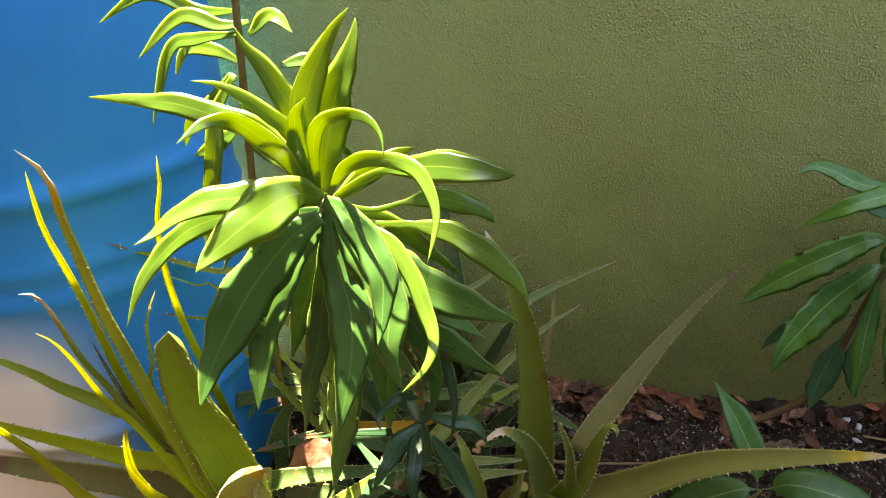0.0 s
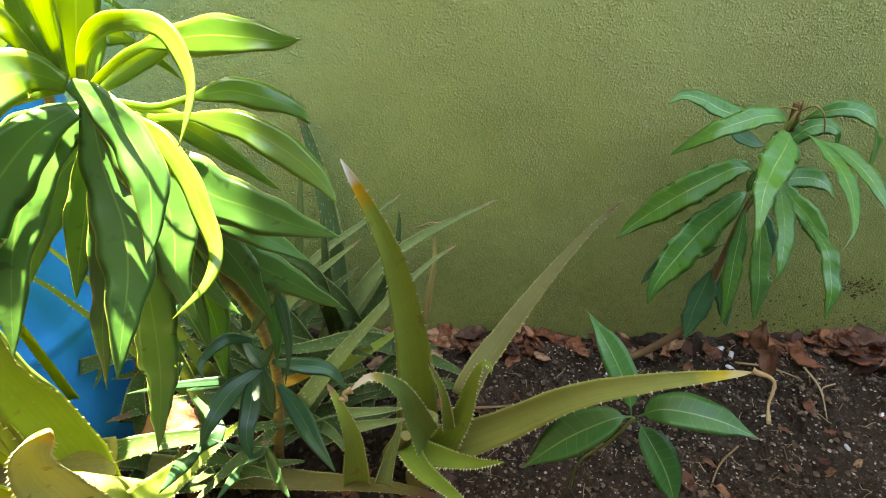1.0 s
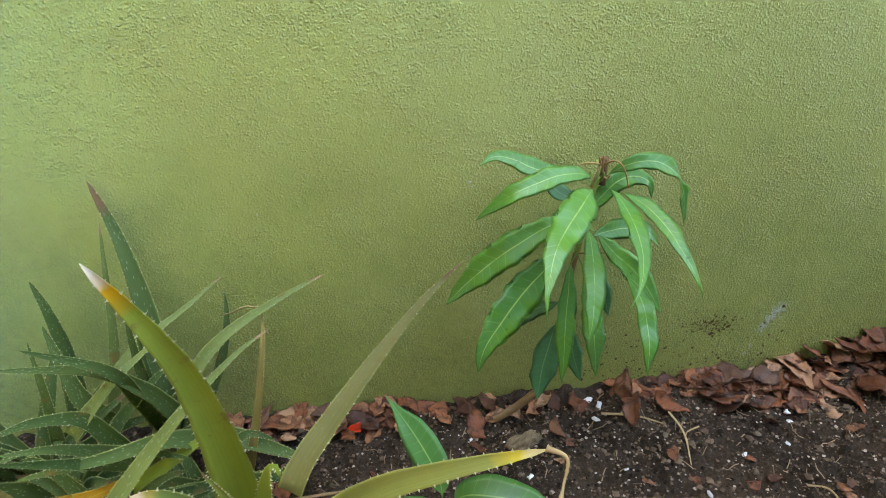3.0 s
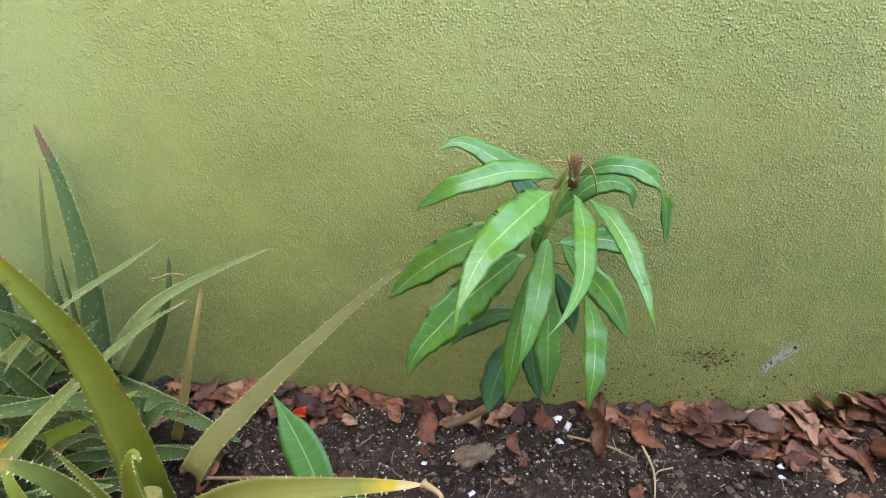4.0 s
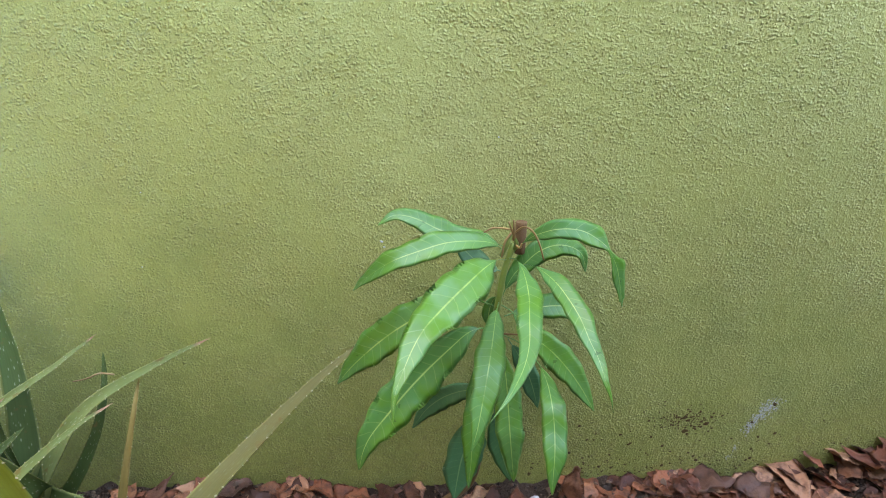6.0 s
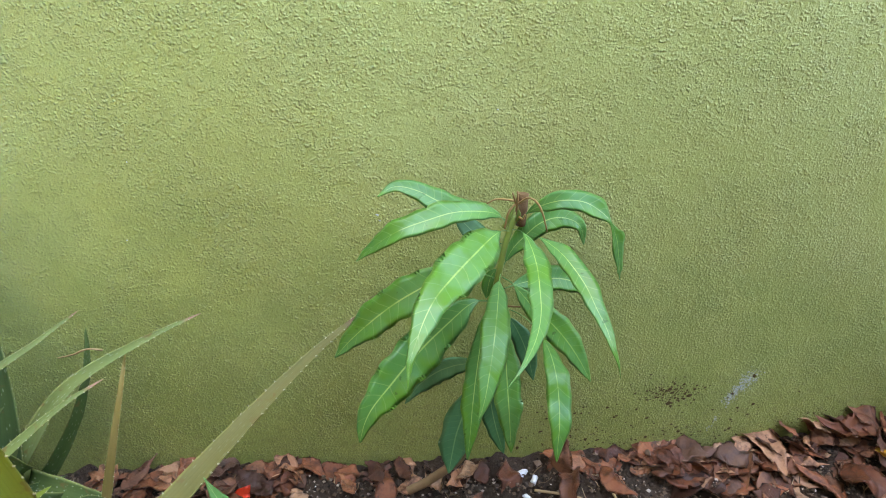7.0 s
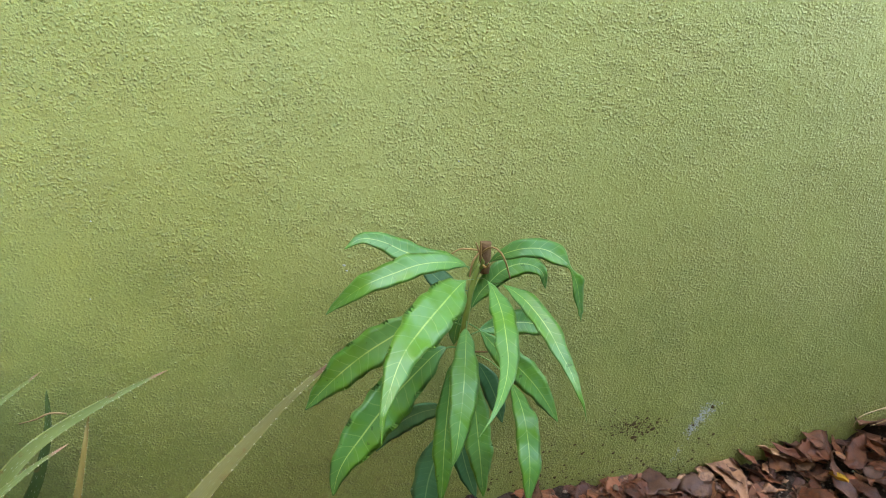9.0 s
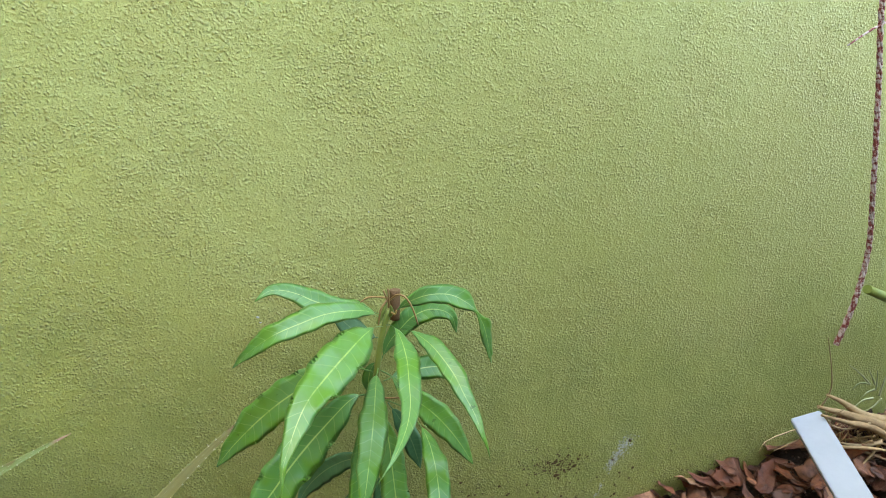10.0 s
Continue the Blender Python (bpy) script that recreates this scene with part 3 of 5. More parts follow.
mango_leaf([(0.764, 1.050, 0.554), (0.750, 1.030, 0.563), (0.732, 1.000, 0.567), (0.708, 0.965, 0.563), (0.684, 0.935, 0.554), (0.663, 0.905, 0.546), (0.651, 0.885, 0.535), (0.642, 0.865, 0.523), (0.634, 0.845, 0.508), (0.631, 0.830, 0.482)], 0.05, shape=long)
mango_leaf([(0.754, 1.070, 0.477), (0.724, 1.060, 0.493), (0.698, 1.050, 0.497), (0.676, 1.045, 0.489), (0.651, 1.040, 0.476), (0.626, 1.040, 0.459), (0.597, 1.045, 0.431), (0.566, 1.055, 0.393), (0.543, 1.064, 0.358)], 0.047)
mango_leaf([(0.752, 1.070, 0.442), (0.733, 1.055, 0.451), (0.717, 1.045, 0.449), (0.695, 1.035, 0.433), (0.665, 1.025, 0.406), (0.640, 1.010, 0.385), (0.618, 0.995, 0.364), (0.596, 0.980, 0.342), (0.585, 0.972, 0.322), (0.579, 0.967, 0.296)], 0.056)
mango_leaf([(0.758, 1.050, 0.493), (0.753, 1.030, 0.493), (0.748, 1.005, 0.488), (0.742, 0.975, 0.475), (0.735, 0.945, 0.460), (0.728, 0.920, 0.440), (0.721, 0.900, 0.417), (0.714, 0.890, 0.395)], 0.037)
mango_leaf([(0.768, 1.050, 0.556), (0.774, 1.030, 0.563), (0.778, 1.000, 0.561), (0.778, 0.960, 0.554), (0.773, 0.920, 0.548), (0.769, 0.890, 0.536), (0.761, 0.865, 0.527), (0.749, 0.840, 0.522), (0.736, 0.820, 0.516), (0.720, 0.805, 0.505)], 0.029, shape=long)
mango_leaf([(0.786, 1.050, 0.548), (0.798, 1.030, 0.554), (0.814, 1.000, 0.551), (0.825, 0.975, 0.543), (0.835, 0.950, 0.531), (0.842, 0.925, 0.516), (0.849, 0.910, 0.503), (0.853, 0.890, 0.489), (0.858, 0.880, 0.474), (0.861, 0.875, 0.459)], 0.027, shape=long)
mango_leaf([(0.776, 1.080, 0.548), (0.785, 1.070, 0.566), (0.801, 1.060, 0.583), (0.826, 1.050, 0.595), (0.854, 1.050, 0.593), (0.876, 1.050, 0.581), (0.890, 1.050, 0.568), (0.905, 1.055, 0.542), (0.915, 1.060, 0.511), (0.924, 1.065, 0.477)], 0.029, shape=pinched)
mango_leaf([(0.764, 1.080, 0.480), (0.778, 1.085, 0.511), (0.794, 1.090, 0.528), (0.813, 1.095, 0.544), (0.836, 1.100, 0.551), (0.858, 1.100, 0.548), (0.873, 1.100, 0.536), (0.880, 1.100, 0.512)], 0.032)
mango_leaf([(0.776, 1.100, 0.545), (0.739, 1.110, 0.557), (0.702, 1.115, 0.560), (0.680, 1.120, 0.566), (0.658, 1.125, 0.576), (0.636, 1.130, 0.581), (0.619, 1.130, 0.580), (0.601, 1.125, 0.569)], 0.030)
mango_leaf([(0.769, 1.070, 0.461), (0.792, 1.080, 0.463), (0.814, 1.085, 0.465), (0.839, 1.090, 0.465), (0.863, 1.090, 0.462), (0.885, 1.090, 0.450), (0.899, 1.085, 0.431)], 0.036)
mango_leaf([(0.763, 1.060, 0.484), (0.776, 1.055, 0.477), (0.792, 1.050, 0.460), (0.810, 1.045, 0.441), (0.831, 1.040, 0.424), (0.853, 1.035, 0.400), (0.873, 1.030, 0.372), (0.892, 1.025, 0.339)], 0.038)
mango_leaf([(0.759, 1.050, 0.448), (0.789, 1.030, 0.442), (0.805, 1.000, 0.434), (0.811, 0.970, 0.427), (0.812, 0.940, 0.417), (0.813, 0.920, 0.396), (0.811, 0.900, 0.376), (0.809, 0.890, 0.355), (0.809, 0.885, 0.334)], 0.031, shape=late)
mango_leaf([(0.758, 1.070, 0.426), (0.768, 1.060, 0.406), (0.773, 1.045, 0.379), (0.776, 1.030, 0.343), (0.779, 1.010, 0.302), (0.786, 1.000, 0.238)], 0.038)
mango_leaf([(0.754, 1.070, 0.436), (0.742, 1.060, 0.415), (0.738, 1.045, 0.380), (0.733, 1.030, 0.345), (0.728, 1.010, 0.309), (0.725, 0.995, 0.274), (0.722, 0.985, 0.243)], 0.033)
mango_leaf([(0.747, 1.100, 0.290), (0.737, 1.091, 0.268), (0.727, 1.081, 0.235), (0.718, 1.072, 0.209), (0.712, 1.062, 0.180), (0.707, 1.051, 0.151)], 0.058, MANGO_DARK)
mango_leaf([(0.761, 1.110, 0.323), (0.738, 1.120, 0.304), (0.714, 1.130, 0.291), (0.689, 1.140, 0.271), (0.665, 1.150, 0.240), (0.644, 1.150, 0.204)], 0.036, MANGO_DARK)
mango_leaf([(0.767, 1.100, 0.289), (0.771, 1.100, 0.251), (0.780, 1.090, 0.210), (0.796, 1.080, 0.159)], 0.033, MANGO_DARK)
mango_leaf([(0.779, 1.090, 0.413), (0.798, 1.085, 0.383), (0.814, 1.080, 0.348), (0.827, 1.075, 0.304)], 0.030, MANGO_DARK)
mango_leaf([(0.761, 1.080, 0.489), (0.754, 1.080, 0.479), (0.750, 1.080, 0.465), (0.748, 1.080, 0.440)], 0.020)
mango_leaf([(0.769, 1.100, 0.512), (0.751, 1.110, 0.513), (0.733, 1.120, 0.519), (0.714, 1.130, 0.534), (0.700, 1.130, 0.544)], 0.031, MANGO_DARK)
part("stem", tube([(0.651, 1.130, 0.032), (0.684, 1.130, 0.053), (0.716, 1.125, 0.087), (0.737, 1.120, 0.118), (0.746, 1.100, 0.191), (0.748, 1.090, 0.287), (0.750, 1.080, 0.374), (0.755, 1.075, 0.432)], (0.0075, 0.0075, 0.007, 0.0055, 0.0048), 40, 10, mango.location), BARK, mango, "thin brown woody stem, bent at the foot")
part("upper_stem", tube([(0.755, 1.075, 0.428), (0.760, 1.070, 0.482), (0.764, 1.070, 0.520), (0.771, 1.075, 0.546), (0.777, 1.080, 0.562)], (0.0046, 0.0044, 0.0042, 0.004), 24, 10, mango.location), GREEN_STEM, mango, "green upper stem")
part("cut_top", tube([(0.787, 1.090, 0.545), (0.787, 1.090, 0.567), (0.787, 1.092, 0.588)], (0.0068, 0.0072, 0.0075), 8, 12, mango.location), CUT_WOOD, mango, "brown broken stem end")
part("shoot", tube([(0.759, 1.060, 0.554), (0.766, 1.060, 0.572), (0.772, 1.065, 0.588)], (0.003, 0.0032, 0.001), 10, 8, mango.location), GREEN_STEM, mango, "yellow-green young shoot")
part("shoot", tube([(0.777, 1.070, 0.560), (0.778, 1.065, 0.570), (0.775, 1.065, 0.579)], (0.003, 0.003, 0.001), 8, 8, mango.location), GREEN_STEM, mango, "yellow-green young shoot")
part("stalk", tube([(0.775, 1.065, 0.584), (0.783, 1.050, 0.598), (0.793, 1.045, 0.595), (0.801, 1.040, 0.582), (0.809, 1.040, 0.558)], (0.0015, 0.0014, 0.001), 12, 6, mango.location), STALK, mango, "thin reddish leaf stalk")
part("stalk", tube([(0.773, 1.070, 0.586), (0.759, 1.070, 0.588), (0.747, 1.070, 0.588), (0.737, 1.070, 0.582)], (0.0015, 0.0014, 0.001), 12, 6, mango.location), STALK, mango, "thin reddish leaf stalk")
part("stalk", tube([(0.770, 1.060, 0.586), (0.762, 1.055, 0.576), (0.759, 1.055, 0.555)], (0.0015, 0.0014, 0.001), 12, 6, mango.location), STALK, mango, "thin reddish leaf stalk")
part("stalk", tube([(0.774, 1.065, 0.574), (0.773, 1.060, 0.589), (0.772, 1.060, 0.603)], (0.0015, 0.0014, 0.001), 12, 6, mango.location), STALK, mango, "thin reddish leaf stalk")
part("stalk", tube([(0.776, 1.065, 0.576), (0.769, 1.060, 0.593), (0.766, 1.060, 0.601)], (0.0015, 0.0014, 0.001), 12, 6, mango.location), STALK, mango, "thin reddish leaf stalk")
part("stalk", tube([(0.777, 1.060, 0.569), (0.781, 1.055, 0.568), (0.782, 1.050, 0.576)], (0.0015, 0.0014, 0.001), 12, 6, mango.location), STALK, mango, "thin reddish leaf stalk")
part("stalk", tube([(0.757, 1.070, 0.435), (0.769, 1.060, 0.440), (0.793, 1.050, 0.444)], (0.0015, 0.0014, 0.001), 12, 6, mango.location), STALK, mango, "thin reddish leaf stalk")
part("stalk", tube([(0.757, 1.070, 0.430), (0.750, 1.070, 0.399), (0.749, 1.070, 0.343)], (0.0015, 0.0014, 0.001), 12, 6, mango.location), STALK, mango, "thin reddish leaf stalk")

# olive aloe in the middle of the bed
aloe = thing("aloe", (0.232, 0.84, 0.03), "olive green aloe with long toothed leaves in the soil", "aloe", "aloes in the bed")
begin(aloe)
part("stem", tube([(0.223, 0.860, 0.006), (0.232, 0.845, 0.070), (0.229, 0.870, 0.143)], (0.024, 0.026, 0.02), 10, 12, aloe.location), ALOE_DRY, aloe)
part("stalk", tube([(0.170, 0.900, 0.015), (0.182, 0.880, 0.06), (0.200, 0.850, 0.12)], (0.012, 0.013, 0.008), 10, 10, aloe.location), ALOE_DRY, aloe)
aloe_leaf([(0.219, 0.915, 0.026), (0.209, 0.904, 0.225), (0.187, 0.892, 0.379), (0.161, 0.868, 0.484), (0.121, 0.849, 0.586)], 0.067, tip="dried", taper=0.6)
aloe_leaf([(0.293, 0.890, 0.161), (0.314, 0.920, 0.192), (0.349, 0.960, 0.218), (0.394, 1.010, 0.250), (0.450, 1.070, 0.286), (0.515, 1.130, 0.327), (0.589, 1.192, 0.362)], 0.039, tip="brown", facing=(-0.55,-0.75,0.35), taper=0.72, material=ALOE_TAN)
aloe_leaf([(0.235, 0.820, 0.121), (0.328, 0.790, 0.206), (0.412, 0.760, 0.298), (0.497, 0.735, 0.351), (0.610, 0.720, 0.386)], 0.051, tip="yellow")
aloe_leaf([(0.242, 0.800, 0.143), (0.219, 0.790, 0.215), (0.200, 0.775, 0.283), (0.177, 0.760, 0.326), (0.154, 0.745, 0.345), (0.133, 0.730, 0.337)], 0.046, tip="pale", taper=0.72)
aloe_leaf([(0.250, 0.800, 0.150), (0.275, 0.785, 0.238), (0.284, 0.775, 0.302), (0.294, 0.770, 0.343), (0.304, 0.765, 0.351), (0.307, 0.760, 0.338)], 0.043, taper=0.7)
aloe_leaf([(0.259, 0.780, 0.217), (0.248, 0.760, 0.303), (0.226, 0.750, 0.372)], 0.016, tip="brown")
aloe_leaf([(0.215, 0.800, 0.146), (0.257, 0.755, 0.185), (0.291, 0.720, 0.220), (0.323, 0.690, 0.260)], 0.037, taper=0.75)
aloe_leaf([(0.204, 0.800, 0.149), (0.223, 0.750, 0.169), (0.250, 0.690, 0.212), (0.281, 0.620, 0.264)], 0.03)
part("dried_tip", tube([(0.608, 0.720, 0.388), (0.627, 0.705, 0.386), (0.621, 0.690, 0.362), (0.607, 0.662, 0.365)], (0.0035, 0.002, 0.0016, 0.0026), 24, 7, aloe.location, 0.5, 0.008), STRAW, aloe, "shrivelled straw-coloured leaf end")
part("dried_tip", tube([(0.136, 0.732, 0.338), (0.127, 0.730, 0.334), (0.130, 0.725, 0.328), (0.121, 0.725, 0.330)], (0.005, 0.003, 0.0025, 0.003), 12, 7, aloe.location), STRAW, aloe, "curled whitish leaf end")

# grey-green aloes at the wall
aloe_grey = thing("aloe", (0.066, 1.09, 0.06), "grey-green speckled aloe clump with narrow leaves beside the wall", "aloe", "aloes in the bed")
begin(aloe_grey, True)
part("stem", tube([(0.041, 1.080, 0.012), (0.052, 1.090, 0.086), (0.064, 1.095, 0.149)], (0.03, 0.03, 0.02), 8, 12, aloe_grey.location), ALOE_GREY, aloe_grey)
aloe_leaf([(0.067, 1.080, 0.148), (0.069, 1.100, 0.214), (0.065, 1.120, 0.284), (0.056, 1.140, 0.347), (0.044, 1.155, 0.410), (0.025, 1.175, 0.474), (-0.002, 1.192, 0.545)], 0.039, tip="brown")
aloe_leaf([(-0.014, 1.080, 0.161), (0.000, 1.100, 0.243), (0.010, 1.115, 0.325), (0.015, 1.130, 0.414), (0.018, 1.150, 0.496)], 0.017, tip="brown", material=ALOE_PALE)
aloe_leaf([(-0.005, 1.060, 0.239), (0.032, 1.080, 0.285), (0.069, 1.100, 0.313), (0.116, 1.120, 0.341), (0.150, 1.135, 0.364), (0.183, 1.146, 0.388)], 0.014, tip="brown", material=ALOE_PALE)
aloe_leaf([(0.069, 1.080, 0.141), (0.100, 1.085, 0.192), (0.144, 1.095, 0.261), (0.190, 1.105, 0.305), (0.244, 1.120, 0.335), (0.298, 1.132, 0.361), (0.349, 1.142, 0.383)], 0.027, tip="brown", taper=0.75, material=ALOE_PALE)
aloe_leaf([(0.045, 0.860, 0.181), (0.083, 0.880, 0.229), (0.133, 0.910, 0.282), (0.182, 0.945, 0.325), (0.233, 0.975, 0.362), (0.274, 0.995, 0.383)], 0.021, tip="brown", taper=0.7, material=ALOE_PALE)
aloe_leaf([(0.083, 1.100, 0.088), (0.127, 1.110, 0.156), (0.158, 1.125, 0.220), (0.174, 1.140, 0.276), (0.179, 1.150, 0.317), (0.178, 1.160, 0.349)], 0.022, material=ALOE_GREY, taper=0.5)
aloe_leaf([(0.073, 1.070, 0.150), (0.066, 1.070, 0.213), (0.062, 1.070, 0.273), (0.060, 1.075, 0.327), (0.058, 1.080, 0.386)], 0.012)
aloe_leaf([(0.201, 1.025, 0.073), (0.221, 1.042, 0.161), (0.233, 1.062, 0.229), (0.242, 1.092, 0.291), (0.240, 1.130, 0.324)], 0.013, material=ALOE_DRY, taper=0.4)
aloe_leaf([(-0.027, 0.980, 0.225), (0.007, 0.990, 0.267), (0.045, 1.000, 0.308), (0.086, 1.010, 0.343), (0.124, 1.020, 0.373)], 0.020, tip="brown", taper=0.75, material=ALOE_PALE)
part("dry_shred", tube([(0.252, 1.050, 0.386), (0.233, 1.050, 0.388), (0.215, 1.050, 0.380), (0.195, 1.050, 0.375)], (0.0012, 0.0014, 0.0008), 12, 6, aloe_grey.location), STRAW, aloe_grey, "shrivelled leaf shred")
aloe_leaf([(-0.058, 1.080, 0.189), (-0.064, 1.100, 0.299), (-0.076, 1.110, 0.366), (-0.093, 1.120, 0.414)], 0.031)
aloe_leaf([(0.099, 1.060, 0.173), (0.074, 1.020, 0.266), (0.027, 0.980, 0.341), (-0.065, 0.930, 0.393)], 0.024)
aloe_leaf([(-0.073, 1.020, 0.183), (-0.068, 1.020, 0.276), (-0.072, 1.030, 0.364)], 0.017)
aloe_leaf([(0.026, 1.000, 0.171), (-0.003, 0.980, 0.252), (-0.052, 0.950, 0.282), (-0.084, 0.900, 0.305)], 0.025)
aloe_leaf([(0.043, 0.980, 0.177), (0.015, 0.940, 0.229), (-0.014, 0.900, 0.278), (-0.053, 0.860, 0.313)], 0.020)
aloe_leaf([(0.087, 1.080, 0.125), (0.177, 1.050, 0.126), (0.246, 1.030, 0.110), (0.309, 1.020, 0.083)], 0.037)
aloe_leaf([(0.067, 1.080, 0.139), (0.060, 1.030, 0.241), (0.050, 0.980, 0.338), (-0.016, 0.920, 0.429)], 0.027)
aloe_leaf([(0.064, 1.080, 0.146), (0.061, 1.060, 0.226), (0.061, 1.050, 0.324), (0.063, 1.050, 0.397)], 0.022)
aloe_leaf([(0.172, 1.000, 0.170), (0.116, 0.950, 0.228), (0.052, 0.900, 0.254), (-0.036, 0.850, 0.279)], 0.026)
aloe_leaf([(0.069, 0.950, 0.187), (0.022, 0.880, 0.268), (-0.019, 0.800, 0.359)], 0.019)
aloe_leaf([(-0.003, 1.050, 0.170), (-0.035, 1.050, 0.234), (-0.052, 1.060, 0.285), (-0.074, 1.080, 0.358)], 0.029)

# young aloes crowding the grey clump
def pup(place, count, length, width, seed, label):
    r = random.Random(seed)
    ob = thing("aloe", place, label, "aloe", "aloes in the bed")
    begin(ob, True)
    c = Vector(place)
    for i in range(count):
        a = 2.4 * i + r.uniform(-0.4, 0.4)
        up = r.uniform(0.35, 0.95)
        ln = length * r.uniform(0.7, 1.15)
        d = Vector((math.cos(a), math.sin(a) * 0.75 - 0.15, 0)) * (1 - up * 0.45)
        pts = [c + Vector((0, 0, 0.02)), c + (d * 0.4 + Vector((0, 0, up * 0.5))) * ln, c + (d * 0.8 + Vector((0, 0, up * 0.75))) * ln, c + (d * 1.2 + Vector((0, 0, up * r.uniform(0.6, 1.0)))) * ln]
        if max(p.y for p in pts) > 1.17:
            pts = [Vector((p.x, min(p.y, 1.17), p.z)) for p in pts]
        for p in pts:
            away = Vector((p.x - BARREL[0], p.y - BARREL[1], 0))
            if away.length < 0.285:
                p += away.normalized() * (0.285 - away.length)
        aloe_leaf(pts, width * r.uniform(0.7, 1.1), r.choice(("", "", "brown")))


pup((-0.05, 1.0, 0.05), 11, 0.27, 0.03, 21, "young grey-green aloe with narrow speckled leaves in the clump")
pup((0.02, 0.93, 0.05), 10, 0.22, 0.028, 22, "young grey-green aloe with narrow speckled leaves in the clump")
pup((0.13, 0.99, 0.05), 9, 0.17, 0.026, 23, "small grey-green aloe pup between larger aloes")
pup((-0.13, 1.05, 0.05), 9, 0.3, 0.03, 24, "grey-green aloe with upright leaves close to the wall")
pup((-0.17, 0.72, 0.02), 10, 0.19, 0.034, 27, "grey-green aloe pup growing beside the blue drum")
pup((-0.2, 0.86, 0.02), 9, 0.2, 0.03, 28, "grey-green aloe pup growing beside the blue drum")
pup((-0.08, 0.83, 0.03), 8, 0.17, 0.028, 26, "small grey-green aloe pup under the dracaena")

# aloes in front of the drum
aloe_lit = thing("aloe", (-0.261, 0.78, 0.02), "sunlit yellow-green aloe clump with spiny leaves beside the drum", "aloe", "aloes in the bed")
begin(aloe_lit)
part("stem", tube([(-0.275, 0.780, -0.035), (-0.267, 0.770, 0.053), (-0.258, 0.750, 0.160)], (0.03, 0.035, 0.03), 8, 12, aloe_lit.location), ALOE_DRY, aloe_lit)
aloe_leaf([(-0.220, 0.760, 0.040), (-0.235, 0.700, 0.208), (-0.251, 0.689, 0.319), (-0.263, 0.678, 0.408), (-0.270, 0.667, 0.496), (-0.273, 0.656, 0.559), (-0.270, 0.644, 0.629), (-0.266, 0.633, 0.689), (-0.257, 0.622, 0.730), (-0.256, 0.611, 0.752), (-0.260, 0.600, 0.768)], 0.025, tip="dried", taper=0.5)
aloe_leaf([(-0.220, 0.760, 0.040), (-0.286, 0.710, 0.281), (-0.299, 0.697, 0.381), (-0.304, 0.684, 0.461), (-0.303, 0.671, 0.545), (-0.303, 0.659, 0.612), (-0.301, 0.646, 0.665), (-0.289, 0.633, 0.714), (-0.276, 0.620, 0.740)], 0.018, tip="brown", taper=0.5, material=ALOE_SUNNY)
aloe_leaf([(-0.220, 0.760, 0.040), (-0.304, 0.690, 0.363), (-0.311, 0.672, 0.435), (-0.318, 0.655, 0.493), (-0.314, 0.638, 0.550), (-0.307, 0.620, 0.597), (-0.300, 0.602, 0.620), (-0.295, 0.585, 0.632)], 0.015, tip="pale", taper=0.5)
aloe_leaf([(-0.220, 0.760, 0.040), (-0.235, 0.670, 0.263), (-0.273, 0.651, 0.396), (-0.287, 0.632, 0.458), (-0.288, 0.613, 0.523), (-0.285, 0.594, 0.568), (-0.283, 0.575, 0.596)], 0.016, tip="brown", taper=0.6, material=ALOE_SUNNY)
aloe_leaf([(-0.220, 0.760, 0.040), (-0.291, 0.720, 0.318), (-0.333, 0.695, 0.379), (-0.369, 0.670, 0.432), (-0.384, 0.645, 0.480), (-0.420, 0.620, 0.529)], 0.034, material=ALOE_OLIVE)
aloe_leaf([(-0.220, 0.760, 0.040), (-0.261, 0.690, 0.279), (-0.304, 0.662, 0.329), (-0.348, 0.635, 0.378), (-0.376, 0.607, 0.424), (-0.409, 0.580, 0.474)], 0.037, material=ALOE_SUNNY)
aloe_leaf([(-0.220, 0.760, 0.040), (-0.334, 0.640, 0.253), (-0.369, 0.618, 0.342), (-0.371, 0.595, 0.411), (-0.372, 0.572, 0.469), (-0.368, 0.550, 0.511)], 0.025, material=ALOE_SUNNY)
aloe_leaf([(-0.220, 0.760, 0.040), (-0.241, 0.620, 0.308), (-0.256, 0.603, 0.371), (-0.243, 0.587, 0.432), (-0.220, 0.570, 0.489)], 0.025, material=ALOE_SUNNY)
aloe_leaf([(-0.220, 0.760, 0.040), (-0.306, 0.720, 0.306), (-0.320, 0.700, 0.395), (-0.315, 0.680, 0.459), (-0.305, 0.660, 0.517)], 0.015, tip="brown", material=ALOE_TAN)
aloe_leaf([(-0.220, 0.760, 0.040), (-0.281, 0.710, 0.375), (-0.272, 0.703, 0.457), (-0.260, 0.697, 0.522), (-0.234, 0.690, 0.572)], 0.012, tip="brown", material=ALOE_SUNNY)
aloe_leaf([(-0.220, 0.760, 0.040), (-0.203, 0.730, 0.199), (-0.212, 0.712, 0.320), (-0.219, 0.695, 0.396), (-0.215, 0.678, 0.471), (-0.210, 0.660, 0.540)], 0.092, taper=0.3)
aloe_leaf([(-0.229, 0.780, 0.270), (-0.230, 0.740, 0.431), (-0.230, 0.720, 0.516), (-0.225, 0.705, 0.596), (-0.216, 0.700, 0.655), (-0.201, 0.695, 0.697), (-0.194, 0.690, 0.732)], 0.012, tip="brown", taper=0.4, material=ALOE_SUNNY)
